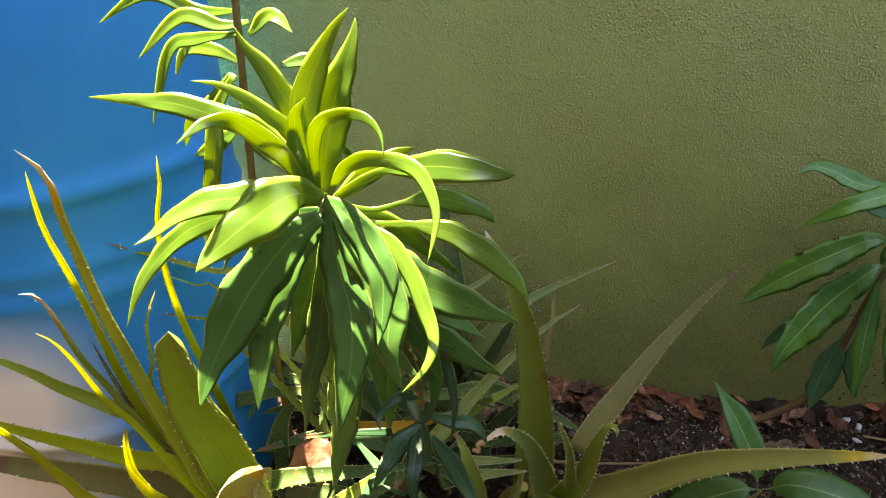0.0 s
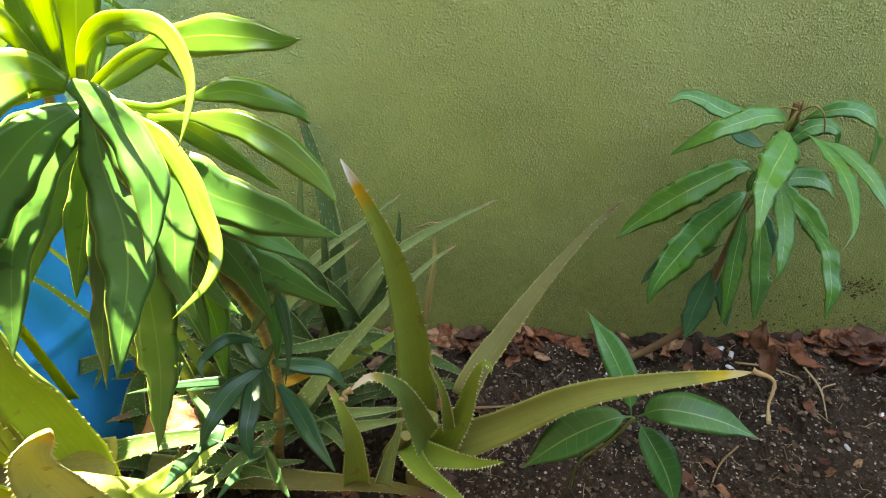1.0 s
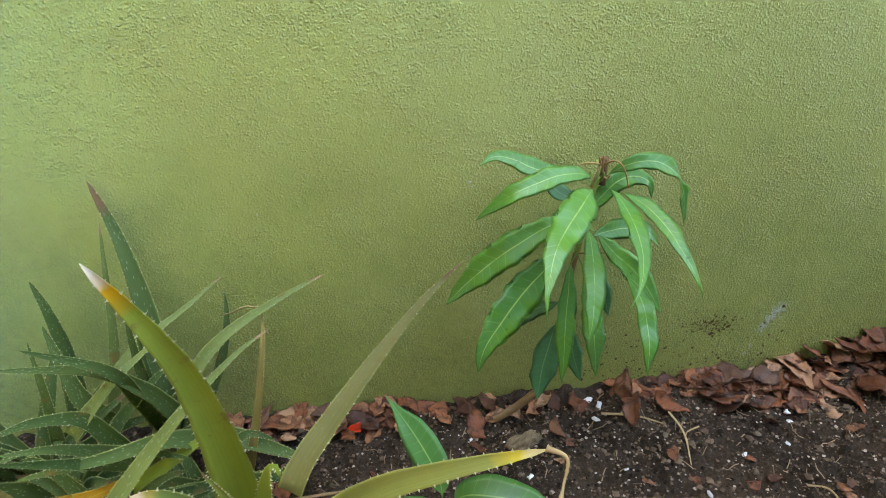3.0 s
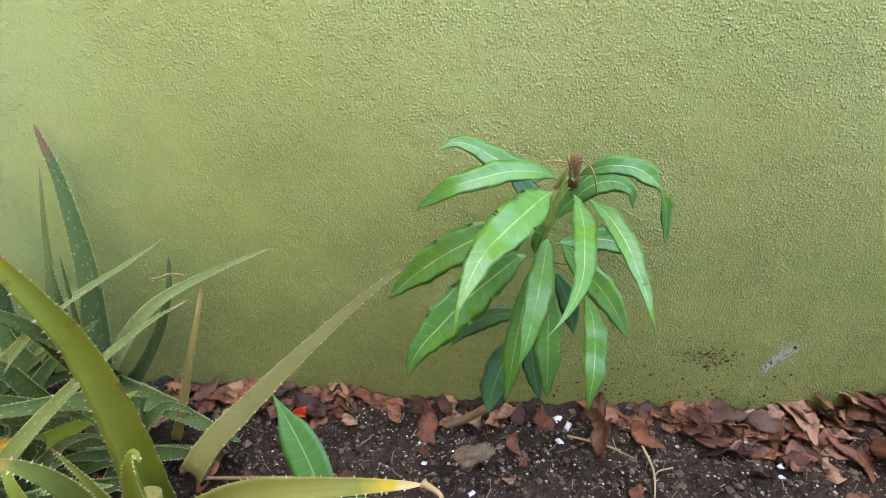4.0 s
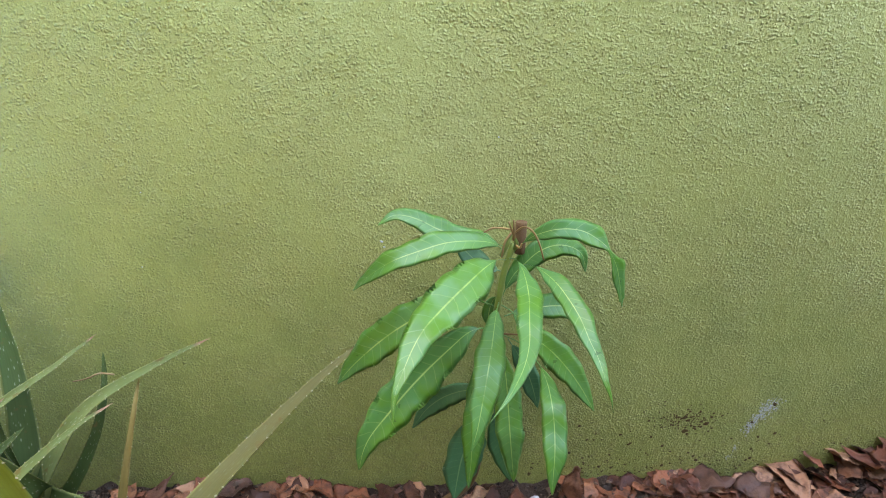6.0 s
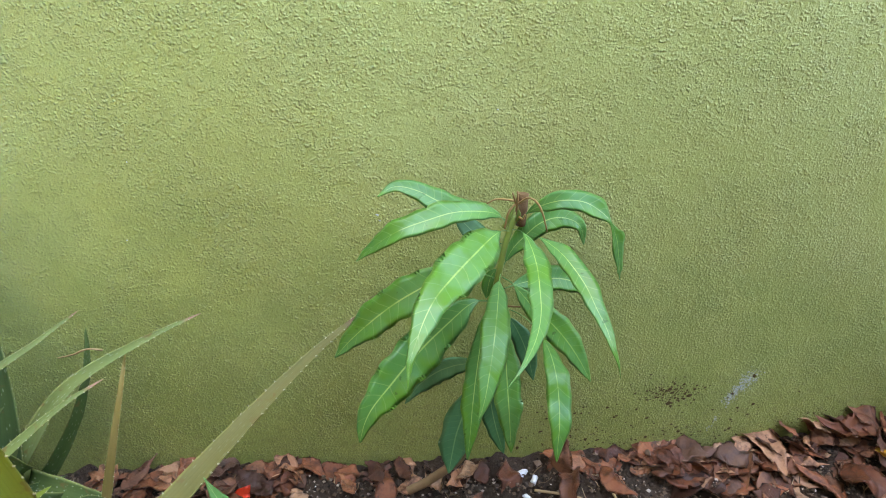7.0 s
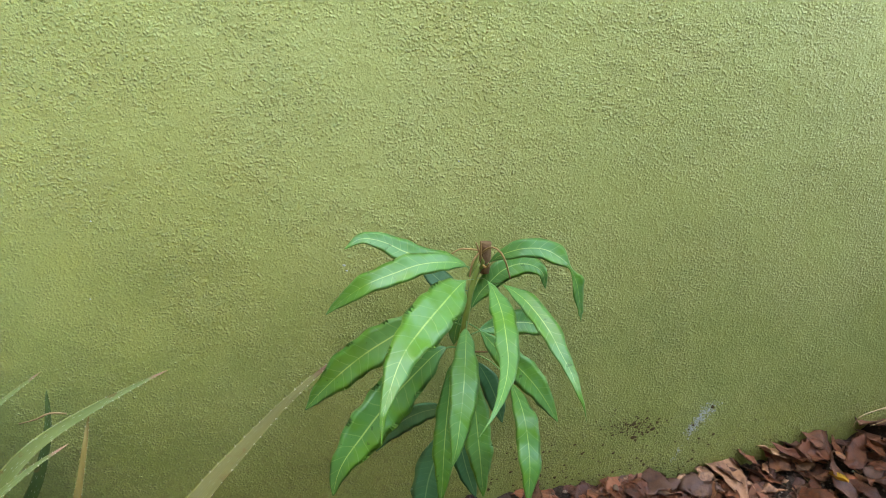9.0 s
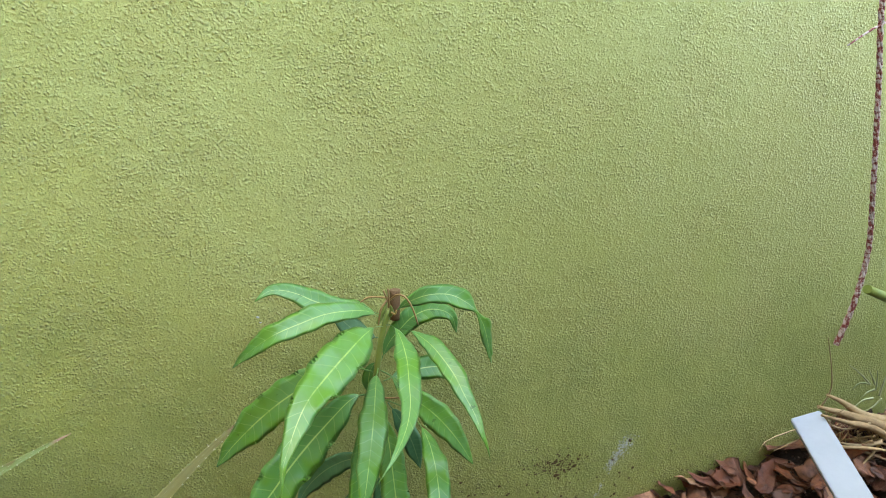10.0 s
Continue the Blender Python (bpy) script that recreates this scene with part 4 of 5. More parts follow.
aloe_leaf([(-0.100, 0.900, 0.200), (-0.186, 0.860, 0.469), (-0.251, 0.835, 0.508), (-0.288, 0.810, 0.538), (-0.314, 0.785, 0.563), (-0.334, 0.760, 0.589)], 0.017, tip="brown")
aloe_leaf([(-0.120, 0.900, 0.200), (-0.237, 0.840, 0.464), (-0.251, 0.800, 0.506), (-0.263, 0.760, 0.546)], 0.010)
aloe_leaf([(-0.140, 0.900, 0.150), (-0.249, 0.840, 0.399), (-0.278, 0.800, 0.453), (-0.289, 0.760, 0.487)], 0.012, tip="brown")
aloe_leaf([(-0.161, 0.720, 0.227), (-0.239, 0.710, 0.230), (-0.342, 0.700, 0.233), (-0.445, 0.680, 0.268), (-0.547, 0.670, 0.287)], 0.045, material=ALOE_TAN, taper=0.3)
aloe_stub = thing("aloe", (-0.16, 0.74, 0.0), "thick aloe stump with a cut, curled yellow leaf", "aloe", "aloes in the bed")
begin(aloe_stub)
part("stem", tube([(-0.16, 0.74, 0.0), (-0.12, 0.68, 0.18), (-0.106, 0.570, 0.367)], (0.03, 0.028, 0.018), 12, 12, aloe_stub.location), ALOE_OLIVE, aloe_stub)
aloe_leaf([(-0.104, 0.580, 0.311), (-0.106, 0.560, 0.377), (-0.102, 0.540, 0.438), (-0.080, 0.520, 0.489), (-0.045, 0.500, 0.531)], 0.053, facing=(0.5,-0.8,0.3), thick=0.02, material=ALOE_CUT, taper=0.45)

# fallen and lying aloe leaves
aloe_lying = thing("aloe", (0.05, 0.82, 0.02), "old sprawling aloe with grey-green leaves lying over the soil", "aloe", "aloes in the bed")
begin(aloe_lying, True)
aloe_leaf([(-0.242, 0.730, 0.196), (-0.126, 0.730, 0.241), (-0.037, 0.760, 0.229), (0.062, 0.820, 0.191)], 0.025)
# tan material instead of olive: shade put into this leaf's colour
aloe_leaf([(-0.215, 0.840, 0.053), (-0.081, 0.830, 0.050), (0.052, 0.820, 0.050), (0.168, 0.800, 0.064), (0.263, 0.770, 0.076)], 0.036, material=ALOE_TAN, taper=0.5)
aloe_leaf([(-0.337, 0.920, 0.239), (-0.256, 0.940, 0.229), (-0.176, 0.950, 0.217), (-0.083, 0.980, 0.174)], 0.021)
aloe_leaf([(-0.273, 0.870, 0.236), (-0.210, 0.880, 0.252), (-0.154, 0.900, 0.245), (-0.083, 0.940, 0.233)], 0.018)
aloe_leaf([(0.060, 0.860, 0.109), (0.127, 0.900, 0.103), (0.200, 0.940, 0.088)], 0.032)
aloe_leaf([(0.066, 0.950, 0.096), (0.141, 0.980, 0.084), (0.253, 1.030, 0.038)], 0.029)
aloe_leaf([(-0.211, 0.860, 0.136), (-0.202, 0.880, 0.194), (-0.179, 0.900, 0.221)], 0.033)
aloe_leaf([(-0.114, 0.950, 0.103), (-0.027, 0.930, 0.142), (0.027, 0.920, 0.171), (0.068, 0.910, 0.206)], 0.027, material=YELLOW_LEAF)
aloe_leaf([(0.127, 0.800, 0.078), (0.125, 0.800, 0.167), (0.108, 0.810, 0.225), (0.088, 0.830, 0.251)], 0.032, material=ALOE_OLIVE_BROWN)
aloe_leaf([(-0.070, 0.600, 0.303), (-0.038, 0.620, 0.322), (-0.006, 0.640, 0.342), (0.017, 0.655, 0.356), (0.027, 0.660, 0.366)], 0.030, material=ALOE_OLIVE, taper=0.8)
aloe_leaf([(0.095, 0.860, 0.156), (0.149, 0.860, 0.162), (0.196, 0.860, 0.170)], 0.014, material=ALOE_PALE)
aloe_leaf([(0.118, 0.840, 0.148), (0.159, 0.840, 0.158), (0.203, 0.840, 0.168)], 0.014, material=ALOE_PALE)
aloe_leaf([(0.168, 0.780, 0.098), (0.178, 0.790, 0.143), (0.188, 0.800, 0.179), (0.195, 0.810, 0.206)], 0.019, material=ALOE_PALE)
aloe_leaf([(0.048, 0.950, 0.139), (0.106, 0.950, 0.180), (0.152, 0.960, 0.209), (0.193, 0.970, 0.237)], 0.022, material=ALOE_OLIVE)

# dracaena with its bright head and lower shoots
dracaena = thing("dracaena", (0.0, 0.86, 0.02), "leggy dracaena with glossy bright green strap leaves and ringed canes", "dracaena")
begin(dracaena)
part("cane", tube([(-0.01, 0.87, 0.02), (0.01, 0.83, 0.144), (0.05, 0.73, 0.36), (0.062, 0.64, 0.53), (0.035, 0.575, 0.66), (0.020, 0.540, 0.765)], (0.0075, 0.007, 0.0056, 0.005, 0.0048, 0.005), 300, 10, dracaena.location, 0.3, 0.014), CANE, dracaena, "pale ringed cane")
part("cane", tube([(-0.129, 0.910, -0.006), (-0.113, 0.880, 0.122), (-0.074, 0.780, 0.286), (-0.030, 0.660, 0.483)], (0.009, 0.0085, 0.007, 0.005), 180, 10, dracaena.location, 0.15, 0.016), GREEN_STEM, dracaena, "yellow-green ringed cane")
part("cane", tube([(-0.213, 0.920, -0.008), (-0.196, 0.880, 0.290), (-0.150, 0.790, 0.602), (-0.118, 0.745, 0.803), (-0.111, 0.750, 0.951)], (0.006, 0.005, 0.0045, 0.004, 0.0035), 80, 10, dracaena.location, 0.15, 0.016), CANE, dracaena, "pale ringed cane")
dracaena_leaf([(0.015, 0.530, 0.775), (-0.002, 0.530, 0.804), (-0.022, 0.530, 0.821), (-0.043, 0.530, 0.826), (-0.068, 0.530, 0.833), (-0.098, 0.530, 0.835), (-0.129, 0.530, 0.836)], 0.016)
dracaena_leaf([(0.015, 0.530, 0.775), (0.003, 0.520, 0.803), (-0.009, 0.510, 0.822), (-0.019, 0.500, 0.834), (-0.029, 0.490, 0.835), (-0.034, 0.480, 0.833), (-0.039, 0.470, 0.829)], 0.013)
dracaena_leaf([(0.013, 0.530, 0.777), (0.008, 0.526, 0.815), (-0.002, 0.522, 0.829), (-0.016, 0.518, 0.842), (-0.030, 0.514, 0.851), (-0.045, 0.510, 0.854)], 0.010)
dracaena_leaf([(0.011, 0.540, 0.773), (0.004, 0.542, 0.824), (-0.005, 0.544, 0.843), (-0.015, 0.546, 0.857), (-0.025, 0.548, 0.868), (-0.031, 0.550, 0.879)], 0.017)
dracaena_leaf([(0.012, 0.540, 0.775), (0.000, 0.547, 0.823), (-0.010, 0.553, 0.841), (-0.019, 0.560, 0.856)], 0.018)
dracaena_leaf([(0.012, 0.530, 0.779), (0.010, 0.527, 0.809), (0.012, 0.523, 0.830), (0.021, 0.520, 0.843)], 0.013)
dracaena_leaf([(0.013, 0.540, 0.772), (0.010, 0.542, 0.814), (0.016, 0.544, 0.842), (0.025, 0.546, 0.862), (0.034, 0.548, 0.878), (0.044, 0.550, 0.891)], 0.019)
dracaena_leaf([(0.015, 0.550, 0.767), (0.023, 0.554, 0.807), (0.030, 0.558, 0.836), (0.038, 0.562, 0.857), (0.042, 0.566, 0.871), (0.043, 0.570, 0.882)], 0.026)
dracaena_leaf([(0.020, 0.530, 0.775), (0.022, 0.523, 0.811), (0.031, 0.516, 0.829), (0.042, 0.509, 0.836), (0.055, 0.501, 0.840), (0.066, 0.494, 0.839), (0.074, 0.487, 0.832), (0.077, 0.480, 0.823)], 0.009)
dracaena_leaf([(0.015, 0.560, 0.759), (0.018, 0.568, 0.778), (0.026, 0.575, 0.799)], 0.013)
dracaena_leaf([(0.026, 0.530, 0.771), (0.038, 0.521, 0.793), (0.052, 0.512, 0.806), (0.069, 0.503, 0.812), (0.084, 0.494, 0.814), (0.096, 0.486, 0.811), (0.104, 0.477, 0.801), (0.108, 0.468, 0.791), (0.107, 0.459, 0.781), (0.105, 0.450, 0.772)], 0.010)
dracaena_leaf([(0.024, 0.540, 0.764), (0.044, 0.534, 0.781), (0.064, 0.529, 0.793), (0.084, 0.523, 0.799), (0.103, 0.517, 0.803), (0.124, 0.511, 0.804), (0.140, 0.506, 0.804), (0.152, 0.500, 0.807)], 0.020, shape=spoon)
dracaena_leaf([(0.016, 0.530, 0.771), (-0.010, 0.520, 0.777), (-0.028, 0.510, 0.778), (-0.046, 0.500, 0.778), (-0.063, 0.490, 0.771), (-0.074, 0.480, 0.764), (-0.082, 0.470, 0.761)], 0.019)
dracaena_leaf([(0.016, 0.530, 0.769), (-0.016, 0.521, 0.765), (-0.036, 0.513, 0.764), (-0.057, 0.504, 0.759), (-0.069, 0.496, 0.752), (-0.084, 0.487, 0.737), (-0.095, 0.479, 0.720), (-0.104, 0.470, 0.696)], 0.015)
dracaena_leaf([(0.025, 0.520, 0.775), (0.014, 0.508, 0.784), (0.005, 0.495, 0.784), (-0.005, 0.483, 0.779), (-0.015, 0.470, 0.773), (-0.024, 0.458, 0.766), (-0.030, 0.445, 0.760)], 0.030)
dracaena_leaf([(0.027, 0.520, 0.775), (0.043, 0.510, 0.770), (0.059, 0.502, 0.754), (0.069, 0.492, 0.739), (0.071, 0.483, 0.722), (0.071, 0.474, 0.709), (0.070, 0.465, 0.699)], 0.021, material=DRACAENA_SHADED)
dracaena_leaf([(0.027, 0.530, 0.766), (0.053, 0.517, 0.758), (0.075, 0.504, 0.750), (0.091, 0.491, 0.733), (0.100, 0.479, 0.716), (0.106, 0.466, 0.704), (0.102, 0.453, 0.694), (0.089, 0.440, 0.684)], 0.012)
dracaena_leaf([(0.026, 0.540, 0.760), (0.053, 0.533, 0.753), (0.085, 0.527, 0.756), (0.113, 0.520, 0.754), (0.136, 0.513, 0.744), (0.153, 0.507, 0.732), (0.165, 0.500, 0.719)], 0.018, shape=spoon)
dracaena_leaf([(0.025, 0.560, 0.752), (0.049, 0.563, 0.748), (0.074, 0.567, 0.754), (0.094, 0.570, 0.757), (0.114, 0.573, 0.752), (0.131, 0.577, 0.744), (0.139, 0.580, 0.733)], 0.017, shape=spoon)
dracaena_leaf([(0.025, 0.550, 0.762), (0.048, 0.560, 0.778), (0.065, 0.570, 0.789), (0.079, 0.580, 0.792)], 0.015)
dracaena_leaf([(0.021, 0.560, 0.750), (0.055, 0.570, 0.737), (0.087, 0.580, 0.707), (0.114, 0.590, 0.678)], 0.014)
dracaena_leaf([(0.019, 0.530, 0.757), (0.003, 0.516, 0.748), (-0.014, 0.502, 0.729), (-0.027, 0.488, 0.710), (-0.039, 0.473, 0.687), (-0.046, 0.459, 0.669), (-0.049, 0.445, 0.652)], 0.035, material=DRACAENA_SHADED)
dracaena_leaf([(0.019, 0.540, 0.751), (0.005, 0.526, 0.735), (-0.009, 0.512, 0.715), (-0.017, 0.498, 0.690), (-0.020, 0.484, 0.662), (-0.022, 0.470, 0.628)], 0.026, material=DRACAENA_SHADED)
dracaena_leaf([(0.023, 0.540, 0.757), (0.030, 0.524, 0.724), (0.041, 0.508, 0.698), (0.045, 0.492, 0.676), (0.044, 0.476, 0.654), (0.039, 0.460, 0.622)], 0.030, material=DRACAENA_SHADED)
dracaena_leaf([(0.027, 0.540, 0.755), (0.048, 0.529, 0.731), (0.063, 0.518, 0.711), (0.069, 0.507, 0.691), (0.070, 0.496, 0.670), (0.081, 0.485, 0.645)], 0.031, material=DRACAENA_SHADED)
dracaena_leaf([(0.025, 0.550, 0.746), (0.055, 0.546, 0.718), (0.080, 0.542, 0.701), (0.106, 0.538, 0.693), (0.131, 0.534, 0.685), (0.162, 0.530, 0.678)], 0.032, material=DRACAENA_SHADED)
dracaena_leaf([(0.020, 0.560, 0.739), (0.051, 0.560, 0.701), (0.085, 0.560, 0.673), (0.112, 0.560, 0.654), (0.136, 0.560, 0.638)], 0.026, material=DRACAENA_SHADED)
dracaena_leaf([(0.011, 0.570, 0.730), (0.030, 0.565, 0.671), (0.051, 0.560, 0.633), (0.070, 0.555, 0.609), (0.085, 0.550, 0.597)], 0.024, material=DRACAENA_SHADED)
dracaena_leaf([(0.022, 0.570, 0.728), (0.056, 0.570, 0.670), (0.082, 0.570, 0.628), (0.101, 0.570, 0.575)], 0.027, material=DRACAENA_SHADED)
dracaena_leaf([(0.011, 0.560, 0.737), (-0.001, 0.553, 0.691), (-0.013, 0.547, 0.653), (-0.022, 0.540, 0.618)], 0.022, material=DRACAENA_SHADED)
dracaena_leaf([(0.014, 0.550, 0.732), (0.010, 0.545, 0.687), (0.004, 0.540, 0.643), (-0.008, 0.535, 0.594), (-0.016, 0.530, 0.542)], 0.020, material=DRACAENA_SHADED)
dracaena_leaf([(0.012, 0.580, 0.723), (0.033, 0.580, 0.640), (0.039, 0.580, 0.587), (0.046, 0.580, 0.528)], 0.022, material=DRACAENA_SHADED)
dracaena_leaf([(0.012, 0.550, 0.752), (-0.018, 0.558, 0.741), (-0.045, 0.565, 0.727), (-0.071, 0.572, 0.702), (-0.089, 0.580, 0.673)], 0.015, material=DRACAENA_SHADED)
dracaena_leaf([(0.009, 0.570, 0.727), (-0.023, 0.567, 0.698), (-0.047, 0.563, 0.656), (-0.068, 0.560, 0.611)], 0.024, material=DRACAENA_SHADED)
dracaena_leaf([(0.028, 0.560, 0.705), (0.019, 0.560, 0.653), (0.017, 0.560, 0.600), (0.009, 0.560, 0.525), (-0.005, 0.550, 0.449)], 0.033, material=DRACAENA_SHADED)
dracaena_leaf([(0.037, 0.580, 0.700), (0.060, 0.600, 0.640), (0.075, 0.620, 0.588), (0.085, 0.630, 0.535), (0.081, 0.630, 0.473)], 0.030, material=DRACAENA_SHADED)
dracaena_leaf([(0.028, 0.570, 0.705), (0.034, 0.580, 0.652), (0.041, 0.590, 0.601), (0.044, 0.600, 0.544), (0.043, 0.600, 0.481)], 0.032, material=DRACAENA_SHADED)
dracaena_leaf([(0.040, 0.560, 0.710), (0.057, 0.570, 0.668), (0.077, 0.580, 0.632), (0.105, 0.590, 0.604), (0.154, 0.600, 0.564)], 0.030, material=DRACAENA_SHADED)
shoot_leaf([(0.073, 0.600, 0.530), (0.057, 0.580, 0.548), (0.043, 0.560, 0.541), (0.047, 0.550, 0.533)], 0.012)
shoot_leaf([(0.065, 0.620, 0.520), (0.096, 0.600, 0.579), (0.111, 0.570, 0.557), (0.109, 0.550, 0.528)], 0.014)
shoot_leaf([(0.075, 0.600, 0.498), (0.058, 0.570, 0.500), (0.050, 0.540, 0.499), (0.040, 0.530, 0.478)], 0.020)
shoot_leaf([(0.072, 0.600, 0.497), (0.075, 0.560, 0.492), (0.075, 0.540, 0.481), (0.080, 0.530, 0.458)], 0.019)
shoot_leaf([(0.074, 0.610, 0.489), (0.080, 0.600, 0.449), (0.087, 0.600, 0.449)], 0.018)
shoot_leaf([(0.083, 0.620, 0.458), (0.110, 0.580, 0.463), (0.128, 0.550, 0.462), (0.147, 0.530, 0.447)], 0.021)
shoot_leaf([(0.074, 0.640, 0.468), (0.100, 0.640, 0.464), (0.126, 0.650, 0.448), (0.142, 0.650, 0.421)], 0.019)
shoot_leaf([(0.052, 0.640, 0.548), (0.025, 0.640, 0.535), (0.001, 0.650, 0.526), (-0.034, 0.660, 0.494)], 0.016)
shoot_leaf([(0.041, 0.660, 0.546), (0.010, 0.670, 0.525), (-0.015, 0.680, 0.516)], 0.016)
shoot_leaf([(0.075, 0.580, 0.419), (0.081, 0.500, 0.490), (0.077, 0.460, 0.509)], 0.016)
shoot_leaf([(0.075, 0.580, 0.419), (0.095, 0.540, 0.438), (0.116, 0.500, 0.453)], 0.018)
shoot_leaf([(0.064, 0.600, 0.395), (0.062, 0.550, 0.454), (0.042, 0.550, 0.465)], 0.011)
shoot_leaf([(0.007, 0.600, 0.469), (0.047, 0.590, 0.492), (0.007, 0.580, 0.496), (-0.024, 0.560, 0.506)], 0.009)
shoot_leaf([(-0.018, 0.660, 0.462), (-0.037, 0.660, 0.504), (-0.050, 0.660, 0.517)], 0.014)
shoot_leaf([(-0.021, 0.660, 0.447), (-0.034, 0.640, 0.428), (-0.032, 0.620, 0.483)], 0.012)
shoot_leaf([(-0.030, 0.680, 0.459), (-0.038, 0.660, 0.439), (-0.041, 0.640, 0.500)], 0.012)
shoot_leaf([(0.002, 0.620, 0.441), (0.037, 0.580, 0.441), (0.024, 0.560, 0.443), (0.041, 0.460, 0.517)], 0.017)
shoot_leaf([(0.057, 0.620, 0.513), (0.076, 0.600, 0.505), (0.092, 0.600, 0.531)], 0.015)
shoot_leaf([(0.019, 0.680, 0.489), (0.036, 0.700, 0.427), (0.075, 0.700, 0.403)], 0.020)
shoot_leaf([(-0.027, 0.700, 0.487), (-0.005, 0.700, 0.442), (0.013, 0.700, 0.394)], 0.018)
shoot_leaf([(-0.106, 0.750, 0.847), (-0.131, 0.740, 0.845), (-0.168, 0.740, 0.852), (-0.214, 0.730, 0.815)], 0.018, material=DRACAENA_GREEN)
shoot_leaf([(-0.121, 0.750, 0.809), (-0.145, 0.750, 0.820), (-0.180, 0.760, 0.817), (-0.197, 0.760, 0.791)], 0.018, material=DRACAENA_GREEN)
shoot_leaf([(-0.132, 0.750, 0.798), (-0.149, 0.740, 0.773), (-0.173, 0.730, 0.752), (-0.185, 0.730, 0.726)], 0.019, material=DRACAENA_GREEN)
shoot_leaf([(-0.124, 0.740, 0.800), (-0.144, 0.730, 0.764), (-0.152, 0.720, 0.714), (-0.182, 0.720, 0.608)], 0.023, material=DRACAENA_GREEN)
shoot_leaf([(-0.120, 0.760, 0.855), (-0.165, 0.770, 0.853), (-0.214, 0.770, 0.868), (-0.280, 0.780, 0.838)], 0.017, material=DRACAENA_GREEN)
shoot_leaf([(-0.112, 0.740, 0.838), (-0.155, 0.740, 0.832), (-0.186, 0.740, 0.820), (-0.216, 0.730, 0.747)], 0.017, material=DRACAENA_GREEN)
shoot_leaf([(-0.103, 0.740, 0.838), (-0.076, 0.730, 0.856), (-0.053, 0.720, 0.843)], 0.019, material=DRACAENA_GREEN)
shoot_leaf([(-0.115, 0.730, 0.777), (-0.100, 0.720, 0.740), (-0.076, 0.710, 0.715)], 0.025, material=DRACAENA_GREEN)
shoot_leaf([(-0.131, 0.740, 0.744), (-0.154, 0.730, 0.728), (-0.177, 0.730, 0.717)], 0.022, material=DRACAENA_GREEN)
shoot_leaf([(-0.112, 0.760, 0.876), (-0.076, 0.770, 0.874), (-0.044, 0.770, 0.870)], 0.021, material=DRACAENA_GREEN)
shoot_leaf([(-0.069, 0.720, 0.814), (-0.045, 0.730, 0.817), (-0.023, 0.740, 0.805), (-0.010, 0.750, 0.780)], 0.019, material=DRACAENA_GREEN)
shoot_leaf([(-0.079, 0.740, 0.789), (-0.063, 0.760, 0.772), (-0.053, 0.780, 0.753), (-0.054, 0.790, 0.729)], 0.007, material=DRACAENA_GREEN)
shoot_leaf([(-0.061, 0.740, 0.749), (-0.042, 0.760, 0.729), (-0.030, 0.780, 0.710), (-0.022, 0.800, 0.688)], 0.010, material=DRACAENA_GREEN)
shoot_leaf([(-0.058, 0.700, 0.751), (-0.047, 0.720, 0.750), (-0.027, 0.730, 0.743)], 0.023, material=DRACAENA_GREEN)

# broad-leaved seedling in the foreground
seedling = thing("seedling", (0.47, 0.8, 0.0), "small seedling with four broad green leaves on a thin stem", "seedling")
begin(seedling)
part("stem", tube([(0.477, 0.850, -0.015), (0.470, 0.820, 0.096), (0.484, 0.770, 0.202), (0.501, 0.753, 0.271)], (0.0026, 0.0022, 0.002, 0.0018), 16, 8, seedling.location), GREEN_STEM, seedling)
seedling_leaf([(0.497, 0.755, 0.274), (0.492, 0.775, 0.300), (0.466, 0.800, 0.347), (0.434, 0.825, 0.391)], 0.043)
seedling_leaf([(0.499, 0.755, 0.271), (0.468, 0.752, 0.267), (0.415, 0.756, 0.223), (0.366, 0.760, 0.160)], 0.055)
seedling_leaf([(0.504, 0.750, 0.277), (0.529, 0.735, 0.306), (0.586, 0.715, 0.309), (0.638, 0.700, 0.293)], 0.048)
seedling_leaf([(0.504, 0.750, 0.269), (0.517, 0.730, 0.255), (0.543, 0.710, 0.213), (0.562, 0.690, 0.164)], 0.049)


# ---- litter and small things ----
def soil_at(x, y):
    p = Vector((x, y, 0))
    return ground_height(x, y) + rugged(p)


def oval(s):
    return max(0.03, math.sin(math.pi * min(1, s * 1.02) ** 0.8)) ** 0.7


def dead_leaf_mesh(seed):
    """A dry leaf, curled and crumpled, with a torn, uneven margin."""
    r = random.Random(seed)
    ln, wd = r.uniform(0.06, 0.105), r.uniform(0.03, 0.052)
    lift = r.uniform(-0.2, 0.28)
    pts = [(-ln / 2, 0, lift * ln * 0.4), (-ln * 0.15, r.uniform(-0.008, 0.008), -lift * ln * 0.15 + 0.004), (ln * 0.2, r.uniform(-0.01, 0.01), 0.0), (ln / 2, r.uniform(-0.014, 0.014), lift * ln * 0.5)]
    me, *_ = blade(pts, wd, oval if seed % 3 else lanceolate, 0.0008, r.uniform(-0.35, 0.6), (0, 0, 1), r.uniform(-40, 40), 0.0, 16, 4, (0, 0, 0), seed)
    shift = Vector((seed * 3.1, seed * 1.3, 0))
    for v in me.vertices:
        p = v.co.copy()
        v.co += 0.011 * noise.noise_vector(p * 28 + shift) + 0.0045 * noise.noise_vector(p * 85 + shift)
    me.update()
    me.materials.append(DEAD_LEAF)
    return me


LITTER = [dead_leaf_mesh(400 + i) for i in range(26)]
rnd = random.Random(7)


under_verts, under_faces = [], []


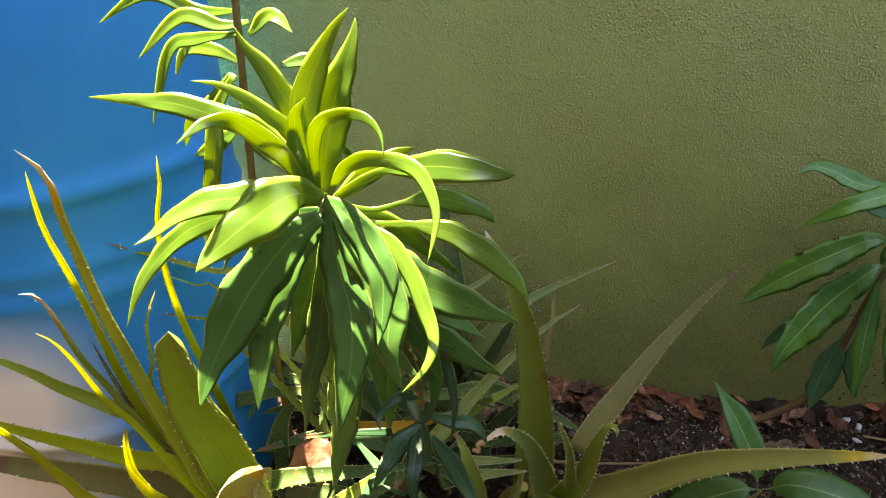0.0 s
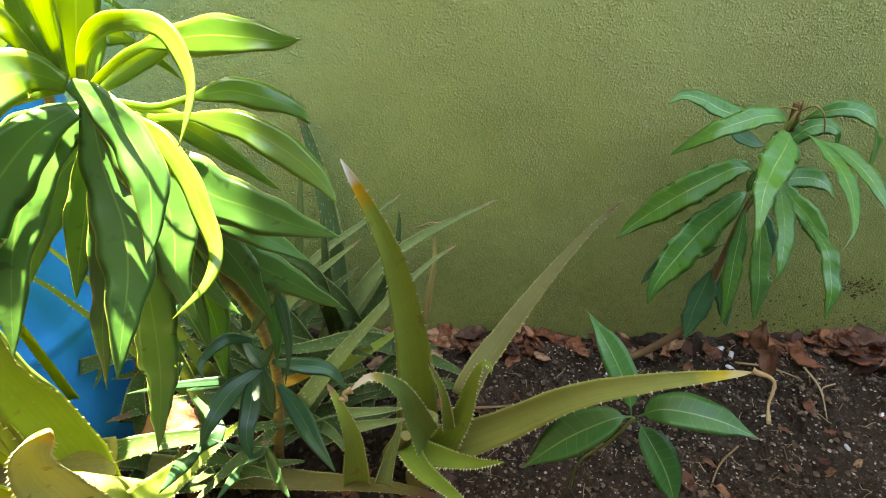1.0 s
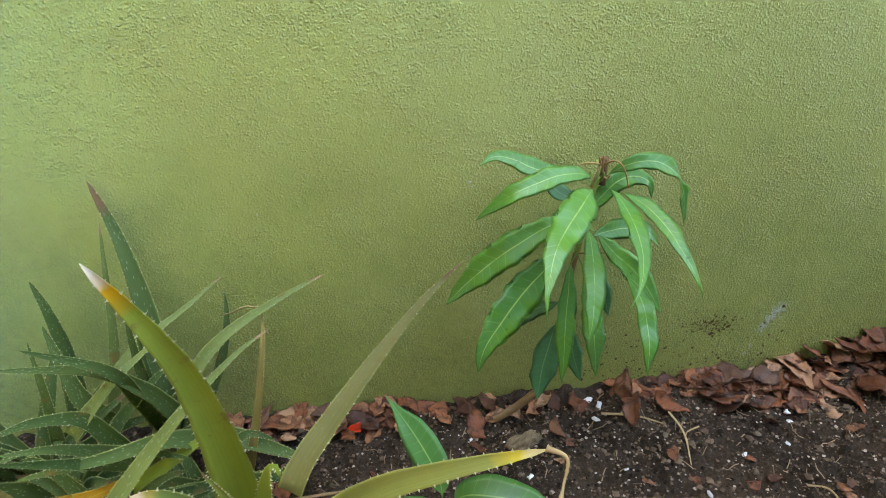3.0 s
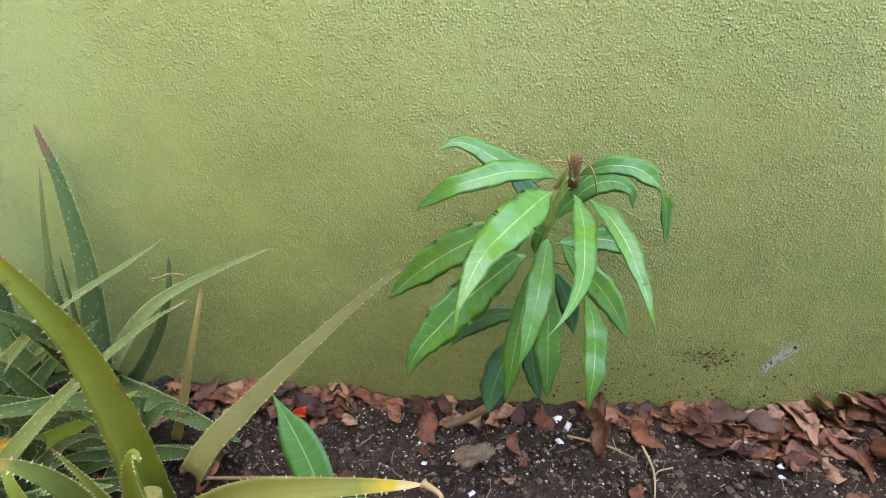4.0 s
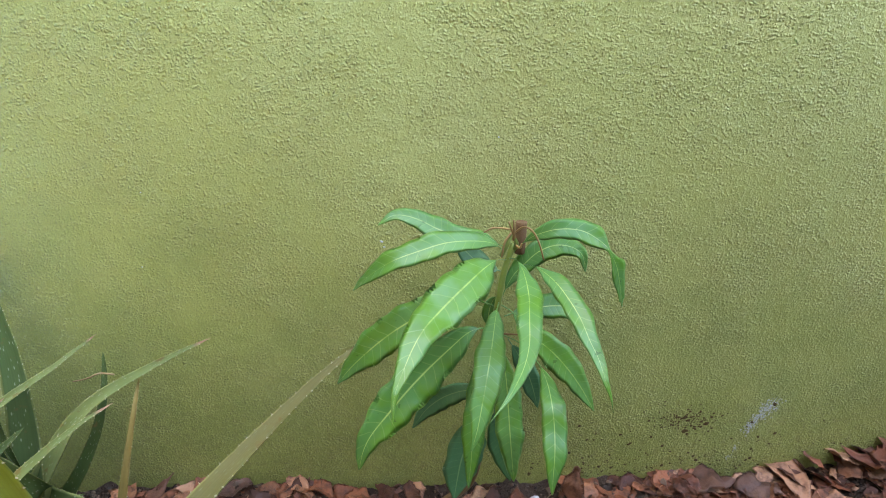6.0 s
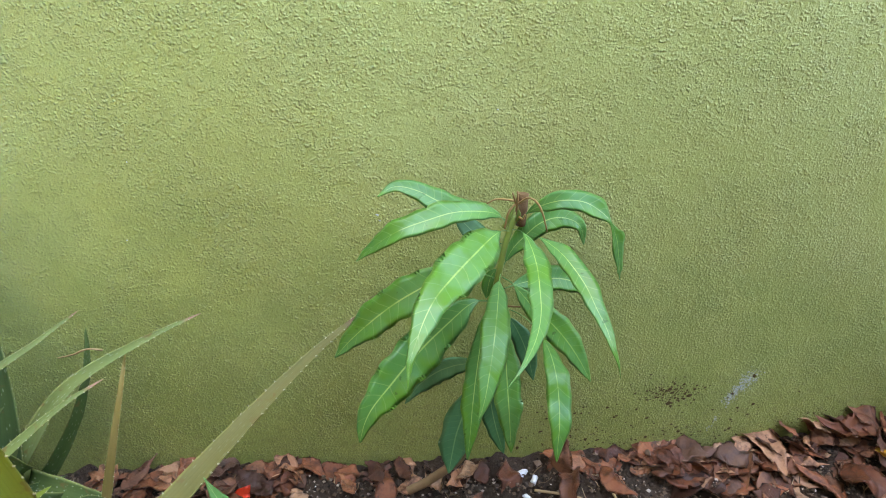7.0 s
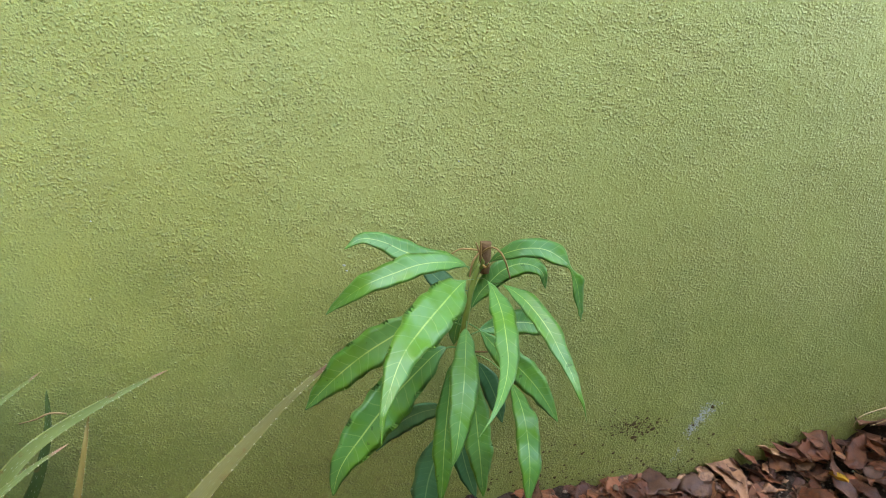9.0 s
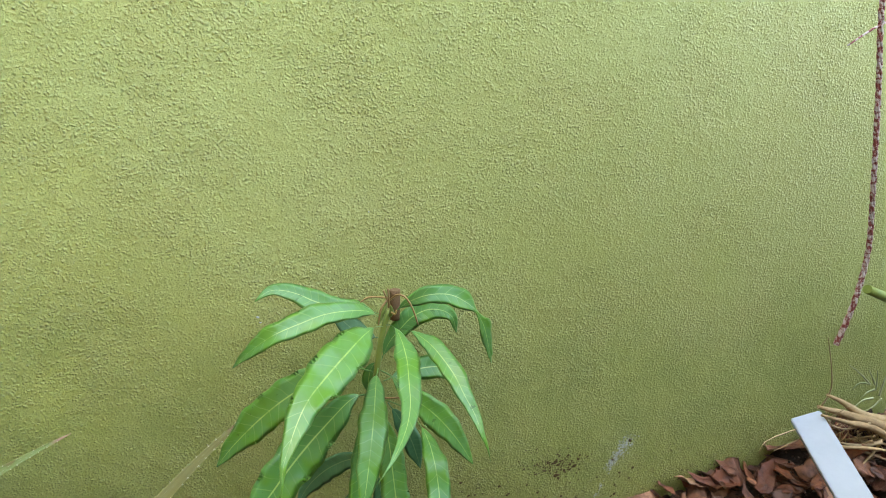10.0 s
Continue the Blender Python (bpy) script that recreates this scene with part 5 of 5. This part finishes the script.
def drop_leaf(x, y, lift, scale=1.0, joined=False):
    me = rnd.choice(LITTER)
    flat = 10 if lift < 0.012 else 19
    m = pose(x, y, soil_at(x, y) + 0.004 + lift, rnd.gauss(0, flat), rnd.gauss(0, flat * 0.7), rnd.uniform(0, 360)) @ Matrix.Diagonal((scale, scale, scale, 1))
    if joined:
        base = len(under_verts)
        under_verts.extend(m @ v.co for v in me.vertices)
        under_faces.extend(tuple(base + i for i in p.vertices) for p in me.polygons)
        return
    ob = new("dead_leaf", me)
    ob.matrix_world = m
    tagged(ob, "curled dry reddish-brown dead leaf on the soil", "dead leaf", "dead leaves along the wall")


for _ in range(270):
    x = 1.95 - 1.85 * rnd.random() ** 1.6
    if 0.5 < x < 0.98 and rnd.random() < 0.6:
        continue
    drop_leaf(x, 1.18 - abs(rnd.gauss(0, 0.028 + 0.1 * max(0, x - 1.1))), 0.0, rnd.uniform(0.5, 1.1), True)
for _ in range(75):
    x = rnd.uniform(0.13, 1.3)
    if 0.52 < x < 0.98 and rnd.random() < 0.65:
        continue
    drop_leaf(x, 1.185 - abs(rnd.gauss(0, 0.036)), abs(rnd.gauss(0, 0.006)), rnd.uniform(0.5, 0.95))
for _ in range(150):
    x = rnd.uniform(1.1, 1.95)
    spread = 0.03 + 0.15 * (x - 1.1)
    drop_leaf(x, 1.185 - abs(rnd.gauss(0, spread)), abs(rnd.gauss(0, 0.014)), rnd.choice((0.5, 0.65, 0.8, 1.0, 1.15, 1.3)) * rnd.uniform(0.9, 1.1))
for _ in range(26):
    drop_leaf(rnd.uniform(0.35, 1.3), rnd.uniform(0.82, 1.08), 0.002, rnd.uniform(0.35, 0.6))
for _ in range(22):
    drop_leaf(rnd.uniform(-0.25, 0.35), rnd.uniform(0.72, 1.08), 0.004, rnd.uniform(0.6, 1.0))

under_me = bpy.data.meshes.new("leaf_litter")
under_me.from_pydata(under_verts, [], under_faces)
under_me.polygons.foreach_set("use_smooth", [True] * len(under_faces))
solid("leaf_litter", under_me, dead_leaf_material("dead_leaf_litter", True), "layer of broken brown leaf litter along the wall", "litter", kind="stuff")
upright = new("dead_leaf", LITTER[3])
upright.matrix_world = pose(0.925, 1.15, soil_at(0.92, 1.15) + 0.03, 10, -80, 60)
tagged(upright, "grey-brown dead leaf stuck upright in the soil", "dead leaf", "dead leaves along the wall")
big_leaf = new("dead_leaf", LITTER[5])
big_leaf.matrix_world = pose(-0.12, 0.79, 0.2, 55, 0, 12) @ Matrix.Diagonal((1.2, 1.2, 1.2, 1))
tagged(big_leaf, "large orange-brown dead leaf under the aloes", "dead leaf", "dead leaves along the wall")
yellow_me = LITTER[1].copy()
yellow_me.materials.clear()
yellow_me.materials.append(YELLOW_LEAF)
yellow = new("fallen_leaf", yellow_me)
yellow.matrix_world = pose(1.476, 1.1, soil_at(1.476, 1.1) + 0.04, 15, 20, 80) @ Matrix.Diagonal((0.6, 0.6, 0.6, 1))
tagged(yellow, "small yellow fallen leaf on the brown litter", "leaf")


def grit(count, low, high, material, label, seed, x0, x1, y0, y1):
    """Crumbs and grains scattered over the soil, too many to count."""
    r = random.Random(seed)
    verts, faces = [], []
    for _ in range(count):
        x, y, s = r.uniform(x0, x1), r.uniform(y0, y1), r.uniform(low, high) * r.uniform(0.5, 1)
        base = len(verts)
        z = soil_at(x, y) + s * 0.25 + 0.0015
        a = r.uniform(0, 6.28)
        for dx, dy, dz in ((1, 0, 0), (0, 1, 0), (-1, 0, 0), (0, -1, 0), (0, 0, 0.8), (0, 0, -0.8)):
            k = s * r.uniform(0.7, 1.2)
            verts.append((x + (dx * math.cos(a) - dy * math.sin(a)) * k, y + (dx * math.sin(a) + dy * math.cos(a)) * k, z + dz * k))
        for f in ((0, 1, 4), (1, 2, 4), (2, 3, 4), (3, 0, 4), (1, 0, 5), (2, 1, 5), (3, 2, 5), (0, 3, 5)):
            faces.append(tuple(base + i for i in f))
    me = bpy.data.meshes.new("grit")
    me.from_pydata(verts, [], faces)
    solid("grit", me, material, label, "grit", kind="stuff")


CRUMB = plain_material("soil_crumb", (0.018, 0.012, 0.008), (0.17, 0.115, 0.076), 30, 0.95, 0.5, island=True, spread=0.8)
GRAVEL = plain_material("gravel", (0.045, 0.031, 0.022), (0.42, 0.34, 0.27), 45, 0.85, 0.5, island=True, spread=0.85)
grit(1500, 0.004, 0.011, CRUMB, "dark clods of soil", 5, -0.4, 1.95, 0.7, 1.19)
grit(15000, 0.0008, 0.0055, CRUMB, "dark crumbs of soil", 1, -0.4, 1.95, 0.7, 1.19)
grit(45, 0.0008, 0.0022, WHITE_CHIP, "tiny white grains in the soil", 2, 0.3, 1.6, 0.78, 1.15)
grit(24, 0.001, 0.003, WHITE_CHIP, "tiny white grains in the soil", 3, 0.42, 0.72, 1.02, 1.15)
grit(2600, 0.0012, 0.005, GRAVEL, "small grey and brown gravel", 4, 0.3, 1.7, 0.78, 1.17)


def debris(count, seed):
    """Short bits of root, straw and stalk strewn over the soil."""
    r = random.Random(seed)
    verts, faces = [], []
    for _ in range(count):
        x, y = r.uniform(0.25, 1.7), r.uniform(0.74, 1.18)
        a, ln, w = r.uniform(0, 6.28), r.uniform(0.008, 0.035), r.uniform(0.0004, 0.0011)
        bend = r.uniform(-0.3, 0.3)
        base = len(verts)
        for i in range(4):
            s = (i / 3 - 0.5) * ln
            px, py = x + s * math.cos(a) - bend * s * s / ln * math.sin(a), y + s * math.sin(a) + bend * s * s / ln * math.cos(a)
            z = soil_at(px, py) + 0.003 + r.uniform(0, 0.002)
            for dx, dz in ((-1, 0), (0, 1.2), (1, 0)):
                verts.append((px - dx * w * math.sin(a), py + dx * w * math.cos(a), z + dz * w))
        for i in range(3):
            for j in range(3):
                p, q = base + i * 3 + j, base + i * 3 + (j + 1) % 3
                faces.append((p, q, q + 3, p + 3))
    me = bpy.data.meshes.new("plant_debris")
    me.from_pydata(verts, [], faces)
    solid("plant_debris", me, plain_material("debris", (0.06, 0.035, 0.018), (0.34, 0.24, 0.14), 30, 0.9, 0.3, island=True, spread=0.9), "fine bits of straw and root on the soil", "debris", kind="stuff")


debris(420, 12)
stone_meshes = []
for i in range(6):
    bm = lump(1, 0.75, 0.6, 0.5, i + 1, 2)
    me = bpy.data.meshes.new("pebble")
    bm.to_mesh(me)
    bm.free()
    me.materials.append(STONE)
    stone_meshes.append(me)
for i in range(70):
    x, y, s = rnd.uniform(0.4, 1.5), rnd.uniform(0.8, 1.12), rnd.uniform(0.003, 0.008)
    ob = new("pebble", rnd.choice(stone_meshes))
    ob.matrix_world = pose(x, y, soil_at(x, y) + s * 0.2, 0, 0, rnd.uniform(0, 360)) @ Matrix.Diagonal((s, s, s, 1))
    tagged(ob, "small brown pebble lying in the soil", "pebble", "pebbles in the bed")
bm = lump(1, 0.75, 0.6, 0.55, 31, 4)
for v in bm.verts:
    v.co *= 1 + 0.16 * noise.noise(v.co * 5) + 0.07 * noise.noise(v.co * 13)
rock_mesh = bpy.data.meshes.new("stone")
bm.to_mesh(rock_mesh)
bm.free()
rock_mesh.materials.append(plain_material("pitted_rock", (0.13, 0.09, 0.05), (0.34, 0.25, 0.15), 6, 0.9, 0.8))
clod = new("stone", rock_mesh)
clod.matrix_world = pose(0.696, 1.07, soil_at(0.696, 1.07) + 0.012, 0, 0, 25) @ Matrix.Diagonal((0.036, 0.026, 0.028, 1))
tagged(clod, "brown pitted stone half sunk in the soil", "stone")

chip_meshes = []
for i in range(4):
    bm = lump(1, 0.6, 0.35, 0.9, 20 + i, 2)
    me = bpy.data.meshes.new("chip")
    bm.to_mesh(me)
    bm.free()
    me.materials.append(WHITE_CHIP)
    chip_meshes.append(me)
for x, y, s, a in ((0.85, 1.165, 0.024, 20), (0.875, 1.15, 0.012, 60), (1.248, 1.085, 0.013, 80), (1.25, 1.07, 0.012, 10), (1.11, 1.0, 0.009, 30), (1.005, 0.93, 0.01, 100), (0.853, 1.11, 0.011, 120), (0.61, 1.05, 0.008, 15), (0.692, 1.0, 0.009, 40), (1.215, 1.02, 0.01, 70), (0.6, 1.1, 0.007, 50), (0.87, 0.99, 0.006, 5)):
    ob = new("plaster_chip", rnd.choice(chip_meshes))
    ob.matrix_world = pose(x, y, soil_at(x, y) + s * 0.35 + (0.02 if s > 0.025 else 0), rnd.uniform(-25, 25), rnd.uniform(-25, 25), a) @ Matrix.Diagonal((s * 0.75, s * 0.75, s * 0.75, 1))
    tagged(ob, "white plaster chip on the dark soil", "chip", "white chips in the bed")

bm = bmesh.new()
vs = [bm.verts.new(v) for v in ((-0.02, -0.006, 0.0), (0.016, -0.014, 0.004), (0.02, 0.012, 0.002), (-0.008, 0.008, 0.006))]
bm.faces.new(vs)
bmesh.ops.subdivide_edges(bm, edges=bm.edges, cuts=4, use_grid_fill=True)
for v in bm.verts:
    v.co.z += 0.008 * math.sin(v.co.x * 130) + 0.004 * math.sin(v.co.y * 210)
bmesh.ops.solidify(bm, geom=bm.faces, thickness=0.0012)
red = solid("plastic_scrap", bm, RED_PLASTIC, "bright red torn plastic scrap on the soil", "scrap")
red.matrix_world = pose(0.374, 1.131, soil_at(0.374, 1.131) + 0.014, 45, 5, 20) @ Matrix.Diagonal((0.75, 0.75, 0.75, 1))


def twig(points, r, material, label, name="twig"):
    pts = [(x, y, soil_at(x, y) + r + h) for x, y, h in points]
    o = pts[0]
    solid(name, tube(pts, (r, r * 0.9, r * 0.5), 16, 7, o, 0.12, 0.013), material, label, "twig", "twigs in the bed", place=o)


twig([(0.869, 1.122, 0.004), (0.93, 1.1, 0.01), (0.984, 1.081, 0.006)], 0.0025, STRAW, "thin pale twig lying on the soil")
twig([(1.0, 1.1, 0.012), (1.01, 1.05, 0.012), (1.0, 0.992, 0.0)], 0.0022, STRAW, "thin pale twig lying on the soil")
twig([(1.045, 1.06, 0.012), (1.02, 1.055, 0.012), (1.008, 1.04, 0.008)], 0.0016, STRAW, "short pale side twig on the soil")
twig([(1.2, 0.935, 0.004), (1.23, 0.91, 0.01), (1.218, 0.839, 0.004)], 0.002, STRAW, "thin bent root on the soil")
twig([(0.8, 0.93, 0.004), (0.75, 0.89, 0.008), (0.72, 0.85, 0.002)], 0.002, BARK, "thin brown twig on the soil")
twig([(0.24, 0.99, 0.02), (0.36, 1.0, 0.02), (0.46, 1.02, 0.01)], 0.003, BARK, "long brown stick under the aloe")


# marks on the wall, as thin crusts of their own
def crust(name, places, material, label, seed):
    r = random.Random(seed)
    bm = bmesh.new()
    for x, z, s, stretch, lean in places:
        made = bmesh.ops.create_icosphere(bm, subdivisions=1, radius=1.0)
        for v in made["verts"]:
            k = s * (1 + 0.45 * r.uniform(-1, 1))
            a, b = v.co.x * k * stretch, v.co.z * k
            v.co = Vector((x + a * math.cos(lean) - b * math.sin(lean), WALL_Y - 0.0002 + v.co.y * min(0.0022, s * 0.3), z + a * math.sin(lean) + b * math.cos(lean)))
    solid(name, bm, material, label, "stain", kind="structure")


r2 = random.Random(5)
specks = [(1.117 + r2.gauss(0, 0.028), 0.174 + r2.gauss(0, 0.014), abs(r2.gauss(0, 0.0007)) + 0.0003, 1.4, 0.5) for _ in range(420)]
specks += [(r2.uniform(0.85, 1.5), 0.045 + abs(r2.gauss(0, 0.05)), abs(r2.gauss(0, 0.0009)) + 0.0004, 1.3, 0.3) for _ in range(420)]
specks += [(1.267, 0.205, 0.0035, 1.2, 0.3), (1.235, 0.166, 0.003, 1.2, 0.1), (1.155, 0.165, 0.0032, 1.6, 0.4), (1.12, 0.148, 0.0042, 1.6, 0.4)]
crust("mud_stain", specks, MUD, "dark mud splashes on the stucco", 6)
smear = [(1.245 + 0.018 * (q := r2.uniform(-1, 1)) + r2.gauss(0, 0.0035 + 0.006 * (q + 1) / 2), 0.177 + 0.029 * q + r2.gauss(0, 0.006), r2.uniform(0.0003, 0.001), 1.8, 0.95) for _ in range(420)]
smear += [(1.214 + 0.008 * (q := r2.uniform(-1, 1)) + r2.gauss(0, 0.003), 0.1 + 0.02 * q, r2.uniform(0.0004, 0.001), 1.8, 1.1) for _ in range(24)]
crust("paint_smear", smear, CHALK, "whitish smear on the stucco", 7)
crust("paint_fleck", [(0.6, 0.512, 0.003, 0.6, 1.2), (0.604, 0.503, 0.002, 0.7, 1.0), (0.766, 0.67, 0.0014, 1, 0), (0.243, 0.471, 0.001, 1, 0), (0.263, 0.588, 0.0012, 1, 0)], CHALK, "pale flecks on the stucco", 8)

# white board, twine and pulled roots at the far end of the bed
board = thing("board", (1.6, 1.05, 0.16), "white painted weathered board leaning on the leaf heap", "board")
bm = bmesh.new()
box(bm, (0.054, 0.5, 0.017), (0, 0, 0), (0, 0, 0), 0.002)
plank = part("plank", bm, WHITE_PAINT, board)
BOARD_END, BOARD_FOOT = Vector((1.591, 1.130, 0.263)), Vector((1.569, 0.980, 0.197))
along = (BOARD_END - BOARD_FOOT).normalized()
flat_n = Vector((-0.55, -0.45, 0.7))
side = along.cross(flat_n).normalized()
up = side.cross(along).normalized()
basis = Matrix((side, along, up)).transposed().to_4x4()
board.matrix_world = Matrix.Translation(BOARD_END - along * 0.25) @ basis

twine = thing("twine", (1.575, 1.1, 0.41), "frayed red and white twisted twine hanging down", "twine")
line = [(1.463, 1.100, 1.223), (1.503, 1.100, 0.995), (1.535, 1.100, 0.876), (1.580, 1.100, 0.698), (1.601, 1.100, 0.599), (1.599, 1.100, 0.506), (1.584, 1.100, 0.430)]
core = spline(line, 150)
for ph in (0.0, 2.09, 4.19):
    pts = [p + Vector((math.cos(i * 0.55 + ph), math.sin(i * 0.55 + ph), 0)) * 0.0023 for i, p in enumerate(core)]
    part("strand", tube(pts, (0.0023, 0.0023, 0.0023, 0.0032), 300, 6, twine.location), TWINE, twine)
part("loose_thread", tube([(1.520, 1.100, 0.966), (1.488, 1.095, 0.952), (1.449, 1.090, 0.930)], (0.002, 0.0018, 0.0012), 10, 6, twine.location), TWINE, twine)

DRY_ROOT = plain_material("dry_root", (0.2, 0.12, 0.05), (0.46, 0.32, 0.15), 60, 0.85, 0.7)
roots = thing("root_clump", (1.68, 1.12, 0.16), "clump of pulled-up dry straw-coloured roots on the heap", "roots")
PALE_ROOT = plain_material("pale_green_root", (0.2, 0.25, 0.1), (0.4, 0.42, 0.22), 60, 0.7, 0.4)
r3 = random.Random(9)
part("root", tube([(1.605, 1.120, 0.288), (1.666, 1.120, 0.267), (1.720, 1.120, 0.246), (1.841, 1.120, 0.201)], (0.003, 0.0105, 0.009), 14, 7, roots.location, 0.25, 0.011), DRY_ROOT, roots)
part("root", tube([(1.631, 1.130, 0.305), (1.671, 1.130, 0.285), (1.737, 1.130, 0.247), (1.830, 1.130, 0.222)], (0.0025, 0.0085, 0.008), 14, 7, roots.location, 0.25, 0.011), DRY_ROOT, roots)
part("root", tube([(1.594, 1.100, 0.284), (1.661, 1.100, 0.260), (1.735, 1.100, 0.235), (1.843, 1.100, 0.168)], (0.002, 0.007, 0.006), 14, 7, roots.location, 0.25, 0.011), DRY_ROOT, roots)
part("root", tube([(1.622, 1.130, 0.278), (1.636, 1.130, 0.315), (1.623, 1.130, 0.365), (1.598, 1.130, 0.428)], (0.0014, 0.0012, 0.0006), 14, 7, roots.location, 0.25, 0.011), STRAW, roots)
part("root", tube([(1.618, 1.120, 0.247), (1.561, 1.120, 0.243), (1.502, 1.120, 0.226), (1.493, 1.120, 0.201)], (0.0014, 0.0012, 0.0006), 14, 7, roots.location, 0.25, 0.011), STRAW, roots)
part("root", tube([(1.619, 1.110, 0.237), (1.568, 1.110, 0.229), (1.533, 1.110, 0.216), (1.515, 1.110, 0.211)], (0.0014, 0.0012, 0.0006), 14, 7, roots.location, 0.25, 0.011), STRAW, roots)
part("root", tube([(1.618, 1.100, 0.270), (1.606, 1.100, 0.246), (1.584, 1.100, 0.231), (1.561, 1.100, 0.222)], (0.0014, 0.0012, 0.0008), 14, 7, roots.location, 0.25, 0.011), BARK, roots)
part("root", tube([(1.717, 1.100, 0.251), (1.665, 1.100, 0.245), (1.620, 1.100, 0.261), (1.601, 1.100, 0.291)], (0.002, 0.0016, 0.001), 14, 7, roots.location, 0.25, 0.011), STRAW, roots)
part("root", tube([(1.728, 1.130, 0.318), (1.693, 1.130, 0.347), (1.665, 1.130, 0.365)], (0.0018, 0.0013, 0.0006), 14, 7, roots.location, 0.25, 0.011), PALE_ROOT, roots)
part("root", tube([(1.728, 1.130, 0.318), (1.702, 1.130, 0.323), (1.688, 1.130, 0.310)], (0.0018, 0.0013, 0.0006), 14, 7, roots.location, 0.25, 0.011), PALE_ROOT, roots)
part("root", tube([(1.744, 1.130, 0.304), (1.728, 1.130, 0.300), (1.716, 1.130, 0.288)], (0.0018, 0.0013, 0.0006), 14, 7, roots.location, 0.25, 0.011), PALE_ROOT, roots)
part("root", tube([(1.746, 1.130, 0.285), (1.723, 1.130, 0.283), (1.705, 1.130, 0.270)], (0.0018, 0.0013, 0.0006), 14, 7, roots.location, 0.25, 0.011), PALE_ROOT, roots)
part("root", tube([(1.740, 1.130, 0.317), (1.723, 1.130, 0.341), (1.716, 1.130, 0.350)], (0.0018, 0.0013, 0.0006), 14, 7, roots.location, 0.25, 0.011), PALE_ROOT, roots)
part("root", tube([(1.747, 1.130, 0.303), (1.742, 1.130, 0.331), (1.736, 1.130, 0.348)], (0.0018, 0.0013, 0.0006), 14, 7, roots.location, 0.25, 0.011), PALE_ROOT, roots)
part("root", tube([(1.768, 1.130, 0.282), (1.753, 1.130, 0.265), (1.732, 1.130, 0.257)], (0.0018, 0.0013, 0.0006), 14, 7, roots.location, 0.25, 0.011), PALE_ROOT, roots)
part("root", tube([(1.760, 1.130, 0.289), (1.762, 1.130, 0.324), (1.766, 1.130, 0.339)], (0.0018, 0.0013, 0.0006), 14, 7, roots.location, 0.25, 0.011), PALE_ROOT, roots)
for i in range(34):
    a = Vector((1.79 + r3.gauss(0, 0.05), 1.11 + r3.gauss(0, 0.03), 0.165 + r3.uniform(0, 0.05)))
    d = Vector((r3.uniform(-1, 1), r3.uniform(-0.5, 0.3), r3.uniform(-0.4, 0.1))).normalized() * r3.uniform(0.04, 0.12)
    part("root", tube([a, a + d * 0.5 + Vector((r3.uniform(-0.015, 0.015), 0, r3.uniform(-0.01, 0.015))), a + d], (r3.uniform(0.002, 0.005), r3.uniform(0.0015, 0.004), 0.001), 9, 6, roots.location, 0.2, 0.01), r3.choice((DRY_ROOT, BARK, STRAW)), roots)
for i in range(46):
    a = Vector((r3.uniform(1.63, 1.84), 1.125 + r3.gauss(0, 0.012), 0.0))
    a.z = 0.27 - 0.37 * (a.x - 1.59) + r3.gauss(0, 0.012)
    d = Vector((r3.uniform(-0.7, 0.9), r3.uniform(-0.6, 0.2), r3.uniform(-0.9, 0.25))).normalized() * r3.uniform(0.02, 0.05)
    k = Vector((r3.gauss(0, 0.006), 0, r3.gauss(0, 0.006)))
    part("rootlet", tube([a, a + d * 0.35 + k, a + d * 0.7 - k, a + d], (0.0013, 0.001, 0.0004), 8, 5, roots.location), r3.choice((DRY_ROOT, STRAW, BARK)), roots)
shoot = thing("plant_shoot", (1.66, 1.15, 0.2), "pale green bare shoot rising from the heap", "shoot")
begin(shoot)
part("stem", tube([(1.886, 1.160, 0.173), (1.850, 1.140, 0.385), (1.734, 1.120, 0.484), (1.621, 1.100, 0.534)], (0.01, 0.009, 0.009, 0.008), 14, 9, shoot.location), GREEN_STEM, shoot)
